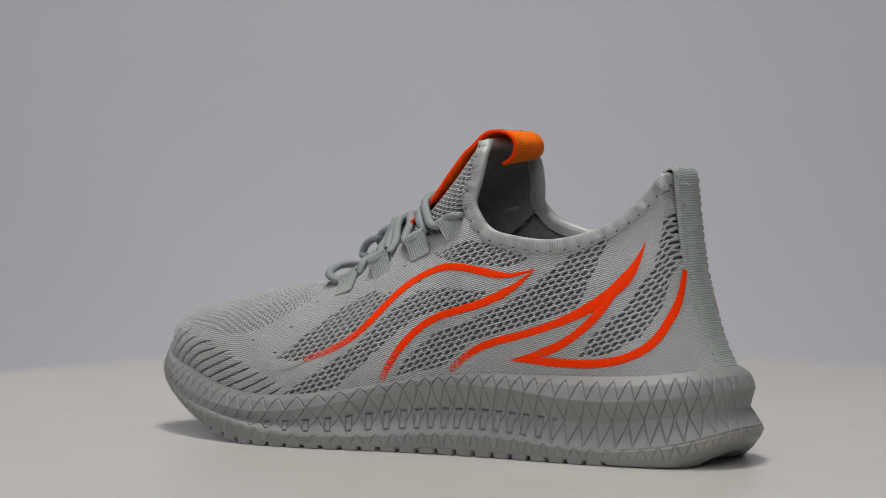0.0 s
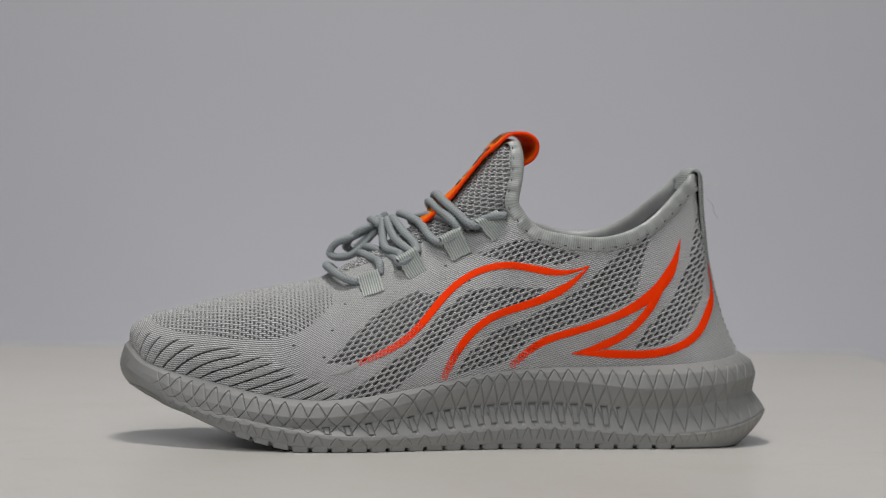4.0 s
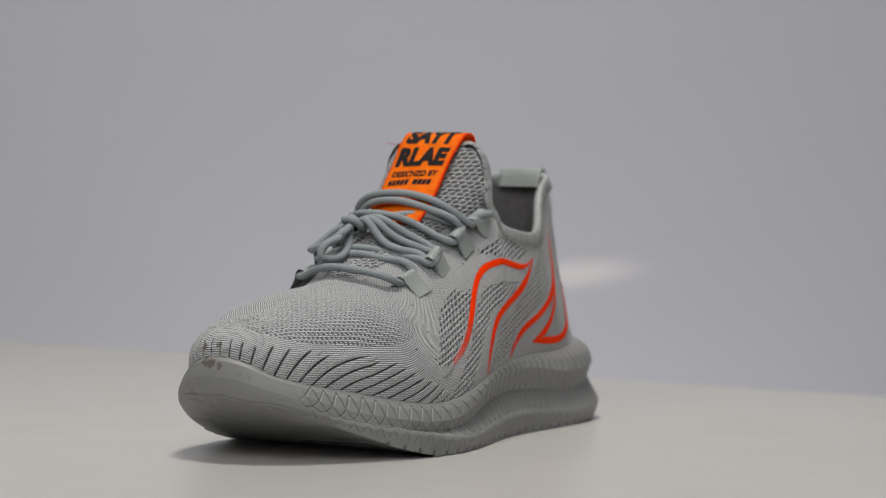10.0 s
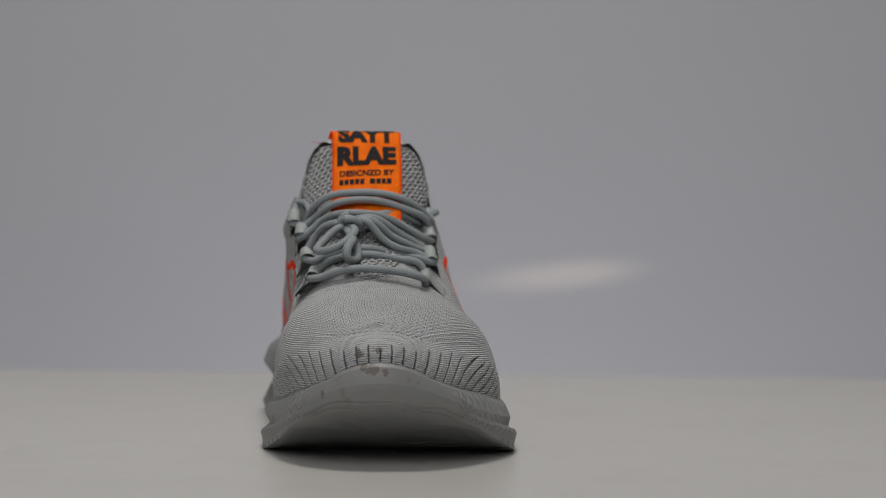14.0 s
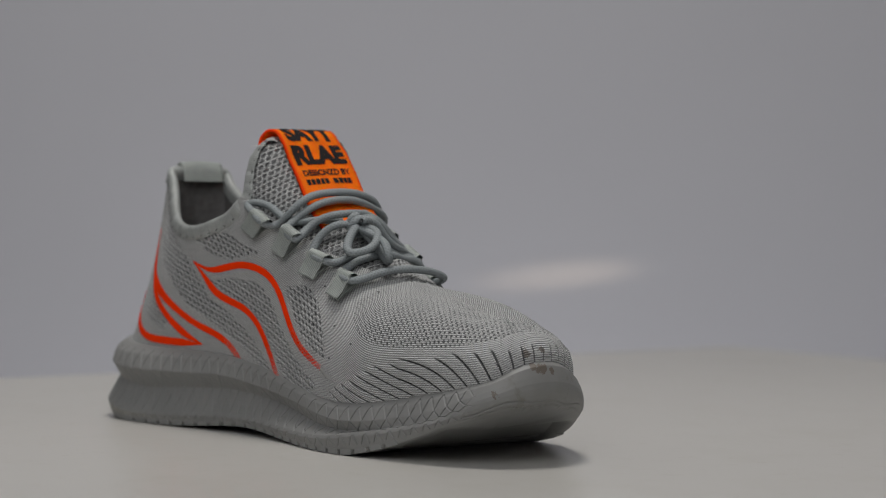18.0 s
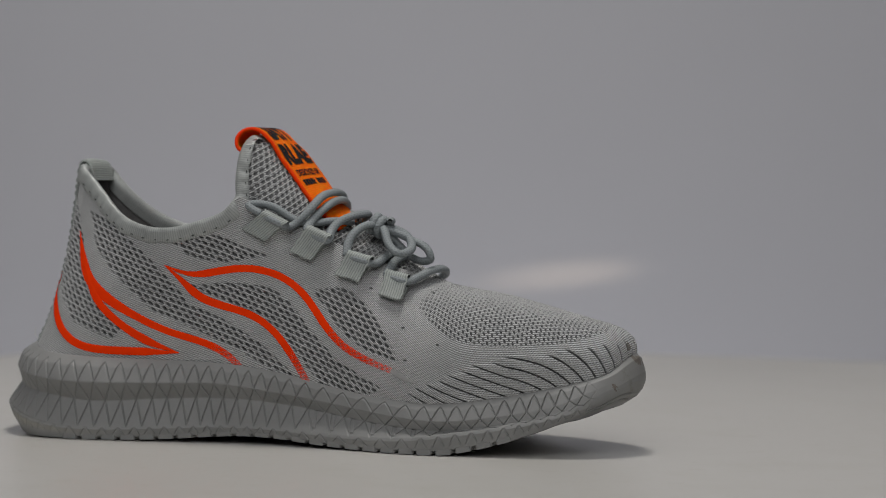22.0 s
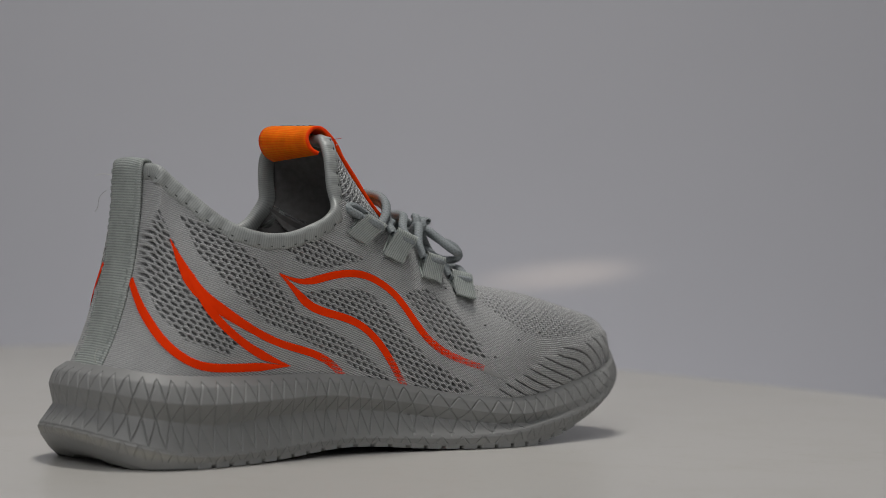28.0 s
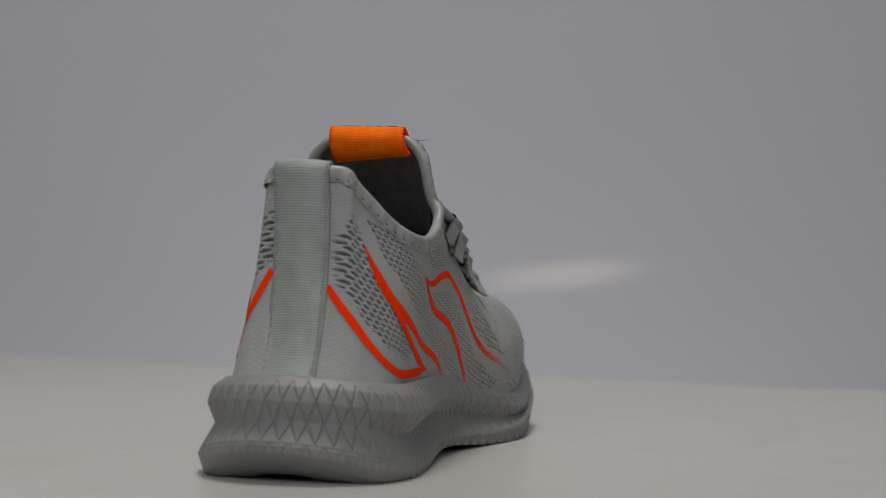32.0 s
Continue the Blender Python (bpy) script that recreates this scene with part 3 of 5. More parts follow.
def make_upper(n, nv):
    xy, nrm, s, left, total = closed_plan(n)
    x = xy[:, 0]
    lev = sole_levels(x, left)
    o0, z0 = lev[1][0] - O_KNIT(x, left), lev[1][1] - 0.0012
    base = np.stack([xy[:, 0] + nrm[:, 0] * o0, xy[:, 1] + nrm[:, 1] * o0, z0], 1)
    end_l = spline(EDGE_X, EDGE_P)(x)
    end_r = end_l.copy()
    end_r[:, 1] = 2 * MIDDLE(end_l[:, 0]) - end_l[:, 1]
    end_r[:, 2] += 0.0012 * (1 - ease(0.03, 0.05, -end_r[:, 0] + 0.07)) * (end_r[:, 0] < 0.15) * (1 - ease(0.105, 0.118, end_r[:, 0])) + 0.0025 * np.exp(-((end_r[:, 0] - 0.095) / 0.012) ** 2) + 0.0018 * np.exp(-((end_r[:, 0] - 0.036) / 0.010) ** 2)
    w = left[:, None]
    end = end_l * w + end_r * (1 - w)
    h = (end[:, 2] - base[:, 2])[:, None]
    inward = end - base
    inward[:, 2] = 0
    n3 = np.concatenate([nrm, np.zeros((n, 1))], 1)
    up = np.array([0, 0, 1.0])
    at = [-0.015, 0.02, 0.07, 0.14, 0.17, 0.20, 0.25, 0.2845]
    col = lambda f: f(x, left)[:, None]
    in1, up1 = col(lerp(at, [0.70, 0.38, 0.0, 0.0, 0.04, 0.02, 0.0, 0.0], [0.74, 0.42, -0.1, 0.0, -0.02, -0.06, -0.06, 0.0])), col(lerp(at, [0.33, 0.33, 0.34, 0.36, 0.42, 0.57, 0.62, 0.70], [0.33, 0.33, 0.34, 0.36, 0.45, 0.62, 0.66, 0.70]))
    in2, up2 = col(lerp(at, [0.16, 0.35, 0.68, 0.57, 0.56, 0.76, 0.76, 0.70], [0.16, 0.40, 1.0, 0.82, 0.78, 0.84, 0.84, 0.70])), col(lerp(at, [0.33, 0.33, 0.34, 0.23, 0.20, 0.03, 0.02, 0.09], [0.33, 0.33, 0.34, 0.25, 0.20, 0.03, 0.02, 0.09]))
    p1 = base + up * h * up1 + inward * in1 + n3 * 0.001
    p2 = end - up * h * up2 - inward * in2
    t = np.linspace(0, 1, nv)[None, :, None]
    v = base[:, None] * (1 - t) ** 3 + 3 * p1[:, None] * t * (1 - t) ** 2 + 3 * p2[:, None] * t * t * (1 - t) + end[:, None] * t**3
    return v, s, left, total


def grid_normals(v, close_u=True, out=None):
    du = np.roll(v, -1, 0) - np.roll(v, 1, 0) if close_u else np.gradient(v, axis=0)
    dv = np.gradient(v, axis=1)
    nn = np.cross(du, dv)
    nn /= np.linalg.norm(nn, axis=2, keepdims=True) + 1e-12
    return nn


def inside_poly(px, pz, poly):
    """Which points lie in a polygon, and softly by how far (metres)."""
    poly = np.asarray(poly, float)
    hit = np.zeros(px.shape, bool)
    dist = np.full(px.shape, 9.0)
    for (x1, z1), (x2, z2) in zip(poly, np.roll(poly, -1, 0)):
        cross = ((z1 > pz) != (z2 > pz)) & (px < (x2 - x1) * (pz - z1) / (z2 - z1 + 1e-12) + x1)
        hit ^= cross
        t = np.clip(((px - x1) * (x2 - x1) + (pz - z1) * (z2 - z1)) / ((x2 - x1) ** 2 + (z2 - z1) ** 2), 0, 1)
        dist = np.minimum(dist, np.hypot(px - x1 - t * (x2 - x1), pz - z1 - t * (z2 - z1)))
    return np.where(hit, dist, -dist)


# open-knit bands of the quarters, in the side view (x, z)
BANDS = [
    [(0.1916, 0.0403), (0.1771, 0.0395), (0.1538, 0.0554), (0.1397, 0.0690), (0.1510, 0.0719), (0.1670, 0.0639), (0.1799, 0.0521)],
    [(0.1874, 0.0240), (0.1640, 0.0260), (0.1509, 0.0378), (0.1356, 0.0534), (0.1254, 0.0613), (0.1000, 0.0682), (0.0924, 0.0734), (0.1128, 0.0741), (0.1282, 0.0725), (0.1409, 0.0621), (0.1537, 0.0478), (0.1717, 0.0346)],
    [(0.1354, 0.0350), (0.1123, 0.0400), (0.0997, 0.0507), (0.0795, 0.0575), (0.0521, 0.0682), (0.0474, 0.0832), (0.0426, 0.0985), (0.0550, 0.0930), (0.0723, 0.0776), (0.0847, 0.0686), (0.1049, 0.0593), (0.1176, 0.0539), (0.1277, 0.0448)],
    [(0.0507, 0.0466), (0.0382, 0.0482), (0.0258, 0.0560), (0.0186, 0.0687), (0.0140, 0.0911), (0.0156, 0.1130), (0.0205, 0.1060), (0.0239, 0.0859), (0.0335, 0.0683), (0.0458, 0.0554)],
    [(0.1257, 0.0883), (0.1065, 0.0955), (0.0963, 0.0944), (0.0759, 0.0886), (0.0859, 0.0841), (0.1063, 0.0854)]]
BANDS_RIGHT = [
    [(0.0745, 0.0924), (0.0954, 0.0957), (0.1078, 0.0904), (0.1202, 0.0867), (0.0981, 0.0828), (0.0832, 0.0851)],
    [(0.0294, 0.1060), (0.0354, 0.0891), (0.0462, 0.0771), (0.0664, 0.0601), (0.0911, 0.0504), (0.1060, 0.0443), (0.1235, 0.0340), (0.1340, 0.0330), (0.1159, 0.0482), (0.0984, 0.0580), (0.0836, 0.0640), (0.0735, 0.0751), (0.0609, 0.0872), (0.0453, 0.0985)],
    [(0.0171, 0.0972), (0.0140, 0.0791), (0.0173, 0.0657), (0.0259, 0.0544), (0.0466, 0.0467), (0.0523, 0.0533), (0.0388, 0.0653), (0.0300, 0.0814), (0.0263, 0.0950), (0.0215, 0.1080)],
    [(0.0834, 0.0727), (0.1007, 0.0741), (0.1205, 0.0731), (0.1306, 0.0657), (0.1407, 0.0535), (0.1533, 0.0412), (0.1759, 0.0293), (0.1635, 0.0250), (0.1480, 0.0270), (0.1359, 0.0409), (0.1258, 0.0533), (0.1132, 0.0619), (0.0959, 0.0666)],
    [(0.1404, 0.0720), (0.1554, 0.0734), (0.1655, 0.0661), (0.1756, 0.0539), (0.1831, 0.0418), (0.1707, 0.0440), (0.1582, 0.0512), (0.1506, 0.0585)]]
# lower limit of the vamp's mesh and upper limit of the toe's slits, by height along the shoe
Z_VAMP = spline([0.180, 0.190, 0.200, 0.212, 0.240, 0.262, 0.274], [0.0720, 0.0640, 0.0555, 0.0508, 0.0500, 0.0530, 0.0575])
Z_SLIT = spline([0.186, 0.200, 0.212, 0.235, 0.262, 0.280], [0.0290, 0.0345, 0.0390, 0.0450, 0.0490, 0.0530])

UP, up_s, up_left, _ = make_upper(1400, 130)
UP_N = grid_normals(UP)
if UP_N[300, 20:60, 1].mean() < 0:
    UP_N = -UP_N


def sway(p, seed):
    """A smooth uneven drift of the yarn over the surface, about a quarter millimetre."""
    rng = np.random.RandomState(seed)
    out = np.zeros(p.shape[:-1])
    for _ in range(6):
        k = rng.normal(size=3)
        k *= 2 * np.pi / (np.linalg.norm(k) * rng.uniform(0.004, 0.014))
        out += np.sin(p @ k + rng.uniform(0, 6.28)) * 0.00006
    return out


def openings(a, b, pa, pb, ra, rb):
    """The same staggered lattice as the yarn's material, in numbers."""
    v = b / pb
    u = a / pa + (np.floor(v) % 2) * 0.5
    fu, fv = u % 1.0 - 0.5, v % 1.0 - 0.5
    d = ((fu + 0.35 * fv) / ra) ** 2 + (fv / rb) ** 2
    return 1 - ease(0.55, 1.25, d)


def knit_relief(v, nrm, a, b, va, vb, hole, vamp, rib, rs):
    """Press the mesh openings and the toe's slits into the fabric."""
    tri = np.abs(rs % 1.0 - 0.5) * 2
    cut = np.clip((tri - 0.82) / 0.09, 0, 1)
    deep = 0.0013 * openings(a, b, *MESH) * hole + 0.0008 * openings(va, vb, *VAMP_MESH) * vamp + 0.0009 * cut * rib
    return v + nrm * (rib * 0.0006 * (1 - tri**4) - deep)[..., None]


def make_upper_mesh():
    UP, up_s, up_left, _ = make_upper(2400, 280)
    UP_N = grid_normals(UP)
    if UP_N[514, 40:130, 1].mean() < 0:
        UP_N = -UP_N
    n, nv = UP.shape[:2]
    step = np.linalg.norm(np.diff(UP, axis=1), axis=2)
    kb = np.concatenate([np.zeros((n, 1)), np.cumsum(step, 1)], 1)
    px, py, pz = UP[..., 0], UP[..., 1], UP[..., 2]
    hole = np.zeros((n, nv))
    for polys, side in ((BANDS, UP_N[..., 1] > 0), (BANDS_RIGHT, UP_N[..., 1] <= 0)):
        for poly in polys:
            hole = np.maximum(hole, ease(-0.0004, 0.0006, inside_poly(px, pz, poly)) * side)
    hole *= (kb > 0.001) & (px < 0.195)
    vamp = ease(-0.0005, 0.0012, pz - Z_VAMP(px)) * ease(0.1955, 0.1990, px + 0.30 * np.abs(py - 0.007)) * (1 - ease(0.268, 0.272, px)) * (1 - hole)
    toe_s = up_s[np.argmax(UP[:, 0, 0])]
    q = np.abs(up_s - toe_s)[:, None]
    spacing = np.interp(q, [0.0, 0.03, 0.10, 0.2], [0.0050, 0.0056, 0.0095, 0.0095])
    order = np.argsort(q[:, 0])
    run = np.zeros(n)
    run[order] = np.concatenate([[0], np.cumsum(np.diff(q[order, 0]) / spacing[order[1:], 0])])
    rs = 400.0 + run[:, None] - 235.0 * np.minimum(1.0, q / 0.075) * kb
    odd = np.floor(rs + 0.5)
    odd = np.modf(np.abs(np.sin(odd * 78.233)) * 437.5)[0]
    rib = ease(0.0005, 0.0015, kb) * (1 - ease(-0.0012, 0.0010, pz - Z_SLIT(px) + 0.0032 * odd - 0.0010)) * ease(0.186, 0.190, px) * (1 - hole) * (1 - vamp)
    flat = np.concatenate([np.zeros((n, 1)), np.cumsum(np.linalg.norm(np.diff(UP[..., 1:], axis=1), axis=2), 1)], 1)
    over = (flat[:, -1:] - flat) * side_sign(up_left)[:, None]  # way down the side from the vamp's ridge
    # courses run level at the toe and climb steeply towards the laces
    at = np.linspace(0.10, 0.25, 151)
    climb = np.cumsum(ease(0.140, 0.165, at) * (1 - ease(0.195, 0.222, at))) * 0.001 * 0.62
    # and slope down from the heel
    slope = np.interp(np.linspace(-0.02, 0.30, 321), [0.0, 0.07, 0.12, 0.16], [0.36, 0.33, 0.22, 0.16])
    fall = np.interp(px, np.linspace(-0.02, 0.30, 321), np.cumsum(slope) * 0.001)
    kc = kb + fall + np.interp(px, at, climb) + 0.4 * sway(UP, 3)
    drift = sway(UP, 1)
    ka, kb, over, vb = px + drift, kb + fall + 0.7 * drift, over + drift, px * 1.04 + 0.7 * drift
    v = knit_relief(UP, UP_N, ka, kb, over, vb, hole, vamp, rib, rs)
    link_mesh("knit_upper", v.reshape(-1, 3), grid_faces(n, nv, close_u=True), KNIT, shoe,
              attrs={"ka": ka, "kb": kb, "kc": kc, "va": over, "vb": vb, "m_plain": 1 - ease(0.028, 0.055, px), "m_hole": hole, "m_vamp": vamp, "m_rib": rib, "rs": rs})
    rear = np.where(UP[:, 0, 0] < 0.17)[0]
    rear = np.roll(rear, -np.argmax(np.diff(rear)) - 1) if np.diff(rear).max() > 1 else rear
    inner = (UP - UP_N * 0.0022)[rear][::2, ::6]
    link_mesh("lining", inner.reshape(-1, 3), grid_faces(len(inner), inner.shape[1]), LINING, shoe)


# tongue: a curved flap from under the laces up to its bound top
TONGUE_C = [(0.1062, 0.0060, 0.1403), (0.1134, 0.0060, 0.1373), (0.1219, 0.0060, 0.1276), (0.1341, 0.0060, 0.1137), (0.1454, 0.0060, 0.1038), (0.1584, 0.0060, 0.0947), (0.1750, 0.0060, 0.0850), (0.1950, 0.0060, 0.0740)]
TONGUE_E = [(0.1040, 0.0245, 0.1392), (0.1030, 0.0320, 0.1310), (0.1042, 0.0348, 0.1205), (0.1070, 0.0360, 0.1108), (0.1160, 0.0330, 0.0985), (0.1320, 0.0305, 0.0890), (0.1550, 0.0280, 0.0785), (0.1850, 0.0180, 0.0700)]


def make_tongue(nr=120, nc=121):
    k = np.linspace(0, len(TONGUE_C) - 1, nr)
    c = spline(np.arange(len(TONGUE_C)), TONGUE_C)(k)
    e = spline(np.arange(len(TONGUE_E)), TONGUE_E)(k)
    t = np.abs(np.linspace(-1, 1, nc))[None, :, None]
    sg = np.sign(np.linspace(-1, 1, nc))[None, :]
    p1 = c + (e - c) * np.array([0.0, 0.5, 0.0])
    p2 = e + (c - e) * np.array([0.58, 0.0, 0.58])
    v = c[:, None] * (1 - t) ** 3 + 3 * p1[:, None] * t * (1 - t) ** 2 + 3 * p2[:, None] * t * t * (1 - t) + e[:, None] * t**3
    v[..., 1] = 0.006 + sg * np.abs(v[..., 1] - 0.006)
    # its right edge sits a little further back
    v[..., 0] -= 0.0025 * (t[..., 0] ** 3) * (sg < 0) * np.exp(-((k - 2.6) / 1.1) ** 2)[:, None]
    return v


TON = make_tongue()
TON_N = grid_normals(TON, close_u=False)
if TON_N[60, 60, 0] < 0:
    TON_N = -TON_N


def make_tongue_mesh():
    TON = make_tongue(260, 261)
    TON_N = grid_normals(TON, close_u=False)
    if TON_N[130, 130, 0] < 0:
        TON_N = -TON_N
    nr, nc = TON.shape[:2]
    a = np.concatenate([np.zeros((nr, 1)), np.cumsum(np.linalg.norm(np.diff(TON, axis=1), axis=2), 1)], 1)
    a = a - a[:, nc // 2:nc // 2 + 1]
    b = np.concatenate([np.zeros((1, nc)), np.cumsum(np.linalg.norm(np.diff(TON, axis=0), axis=2), 0)], 0)
    z = np.zeros((nr, nc))
    # thinner where the binding folds over it
    bound = 1 - ease(0.0044, 0.0068, np.minimum(b, np.abs(a[:, -1:]) - np.abs(a)))
    drift = sway(TON, 5)
    a, b = a + drift, b + 0.25 * a + 0.7 * drift
    full = np.full((nr, nc), 0.75)
    thick = knit_relief(TON + TON_N * (0.0008 - 0.0010 * bound)[..., None], TON_N, a, b, a, b, full, z, z, z)
    link_mesh("tongue", thick.reshape(-1, 3), grid_faces(nr, nc), KNIT, shoe,
              attrs={"ka": a, "kb": b, "kc": b, "va": a, "vb": b, "m_plain": z, "m_hole": full, "m_vamp": z, "m_rib": z, "rs": z})
    link_mesh("tongue_lining", (TON - TON_N * 0.0014).reshape(-1, 3), grid_faces(nr, nc), LINING, shoe)


def bind_edge(name, edge, down, normal, width=0.0065):
    """Folded tape over an edge: edge points, unit way down the face, outward normal."""
    n = len(edge)
    prof = [(width, 0.0002), (width - 0.0003, 0.0008), (width * 0.6, 0.0010), (0.0015, 0.0012), (0.0003, 0.0010), (-0.0007, 0.0004), (-0.0009, -0.0007), (-0.0005, -0.0020),
            (0.0008, -0.0032), (0.0030, -0.0034), (width, -0.0032)]
    v = np.stack([edge + down * d + normal * o for d, o in prof], 1)
    s = np.concatenate([[0], np.cumsum(np.linalg.norm(np.diff(edge, axis=0), axis=1))])
    # small puckers where the tape is stitched
    at = np.arange(0.004, s[-1] - 0.004, 0.0055)
    rng = np.random.RandomState(4)
    gap = np.abs(s[:, None] - at[None])
    pk = -(np.exp(-(gap / 0.0011) ** 2) * rng.uniform(0.0002, 0.0006, len(at))).sum(1)[:, None] * normal
    swell = ((np.sin(s * 2 * np.pi / 0.0131) + np.sin(s * 2 * np.pi / 0.0077 + 1.0)) * 0.00014)[:, None]
    v[:, 1:3] += pk[:, None]
    v[:, 2:5] += (swell * normal)[:, None]
    v[:, 0:2] += (swell * down * 1.5)[:, None]
    wl = np.repeat(s[:, None], len(prof), 1)
    part_ob = link_mesh(name, v.reshape(-1, 3), grid_faces(n, len(prof)), BINDING, shoe, attrs={"wl": wl}, label="pale grey-green satin binding tape")
    # stitches: small dark pricks along the lower edge
    vv, ff = [], []
    for q in at:
        i = int(np.searchsorted(s, q))
        tang = edge[min(i + 1, n - 1)] - edge[i - 1]
        tang /= np.linalg.norm(tang) + 1e-9
        c = edge[i] + down[i] * width * 0.78 + normal[i] * 0.0006
        b = len(vv)
        for du, dn in ((-0.0007, -0.00025), (0.0007, -0.00025), (0.0007, 0.00025), (-0.0007, 0.00025)):
            vv.append(c + tang * du + down[i] * dn)
        for du, dn in ((-0.0007, -0.00025), (0.0007, -0.00025), (0.0007, 0.00025), (-0.0007, 0.00025)):
            vv.append(c + tang * du * 0.6 + down[i] * dn * 0.6 + normal[i] * 0.00025)
        ff += [(b + 4, b + 5, b + 6, b + 7), (b, b + 1, b + 5, b + 4), (b + 1, b + 2, b + 6, b + 5), (b + 2, b + 3, b + 7, b + 6), (b + 3, b, b + 4, b + 7)]
    st = link_mesh("stitching", np.array(vv), ff, PRICK, part_ob, smooth=False)
    tagged(st, kind="stuff")


def make_bindings():
    """One tape all round the opening: down the tongue's left edge, round the heel, up the right edge and over the top."""
    e, back = UP[:, -1], UP[:, -9]
    idx = np.where(UP[:, 0, 0] < 0.1095)[0]
    cutp = np.argmax(np.diff(idx)) + 1
    idx = np.concatenate([idx[cutp:], idx[:cutp]])  # right corner, heel, left corner
    k, mid = 49, TON.shape[1] // 2
    left = np.arange(k, -1, -1)
    edge = np.concatenate([TON[0, mid:1:-1], TON[:k, 0], e[idx], TON[left, -1], TON[0, -2:mid - 1:-1]])
    down = np.concatenate([TON[7, mid:1:-1] - TON[0, mid:1:-1], TON[:k, 6] - TON[:k, 0], back[idx] - e[idx], TON[left, -7] - TON[left, -1], TON[7, -2:mid - 1:-1] - TON[0, -2:mid - 1:-1]])
    nrm = np.concatenate([TON_N[2, mid:1:-1], TON_N[:k, 1], UP_N[idx, -3], TON_N[left, -2], TON_N[2, -2:mid - 1:-1]])
    # even spacing; the tape is narrower along the tongue
    s = np.concatenate([[0], np.cumsum(np.linalg.norm(np.diff(edge, axis=0), axis=1))])
    q = np.linspace(0, s[-1], 1100)
    first = mid - 1 + k
    on_collar = ease(s[first] - 0.012, s[first] + 0.006, q) * (1 - ease(s[first + len(idx)] - 0.006, s[first + len(idx)] + 0.012, q))
    edge, down, nrm = [np.stack([np.interp(q, s, a[:, i]) for i in range(3)], 1) for a in (edge, down / np.linalg.norm(down, axis=1, keepdims=True), nrm)]
    for a, times in ((edge, 120), (down, 380), (nrm, 380)):
        for _ in range(times):
            a[1:-1] = (a[:-2] + 2 * a[1:-1] + a[2:]) / 4
    tang = np.gradient(edge, axis=0)
    tang /= np.linalg.norm(tang, axis=1, keepdims=True)
    down -= tang * (down * tang).sum(1, keepdims=True)
    down /= np.linalg.norm(down, axis=1, keepdims=True)
    nrm -= tang * (nrm * tang).sum(1, keepdims=True)
    nrm -= down * (nrm * down).sum(1, keepdims=True)
    nrm /= np.linalg.norm(nrm, axis=1, keepdims=True)
    bind_edge("collar_binding", edge, down * (0.9 + 0.1 * on_collar)[:, None], nrm, 0.0060)


def onto(qa, qb, axes, mask):
    """Points of the upper whose coordinates along two axes are qa, qb; also the normals there."""
    p, nn = UP[mask], UP_N[mask]
    pa, pb = p[:, axes[0]], p[:, axes[1]]
    out, nout = np.zeros((len(qa), 3)), np.zeros((len(qa), 3))
    for lo in range(0, len(qa), 150):
        a, b = qa[lo:lo + 150, None], qb[lo:lo + 150, None]
        d = (pa[None] - a) ** 2 + (pb[None] - b) ** 2
        k = np.argpartition(d, 6, axis=1)[:, :6]
        dd = np.take_along_axis(d, k, 1)
        w = 1 / (dd + 1e-9)
        w /= w.sum(1, keepdims=True)
        pos, nm = (p[k] * w[..., None]).sum(1), (nn[k] * w[..., None]).sum(1)
        nm /= np.linalg.norm(nm, axis=1, keepdims=True)
        pos[:, axes[0]], pos[:, axes[1]] = qa[lo:lo + 150], qb[lo:lo + 150]
        out[lo:lo + 150], nout[lo:lo + 150] = pos, nm
    return out, nout


LEFT_SIDE = (UP_N[..., 1] > 0.05)
RIGHT_SIDE = (UP_N[..., 1] < -0.05)


def nearest(q, mask):
    """The upper's surface next to given points, with its normals."""
    p, nn = UP[mask], UP_N[mask]
    out, nout = np.zeros_like(q), np.zeros_like(q)
    for lo in range(0, len(q), 150):
        c = q[lo:lo + 150]
        d = ((p[None, :, 0] - c[:, None, 0]) ** 2 + (p[None, :, 1] - c[:, None, 1]) ** 2 + (p[None, :, 2] - c[:, None, 2]) ** 2)
        k = np.argpartition(d, 6, axis=1)[:, :6]
        w = 1 / (np.take_along_axis(d, k, 1) + 1e-8)
        w /= w.sum(1, keepdims=True)
        nm = (nn[k] * w[..., None]).sum(1)
        nm /= np.linalg.norm(nm, axis=1, keepdims=True)
        foot = (p[k] * w[..., None]).sum(1)
        out[lo:lo + 150] = c - nm * ((c - foot) * nm).sum(1, keepdims=True)
        nout[lo:lo + 150] = nm
    return out, nout


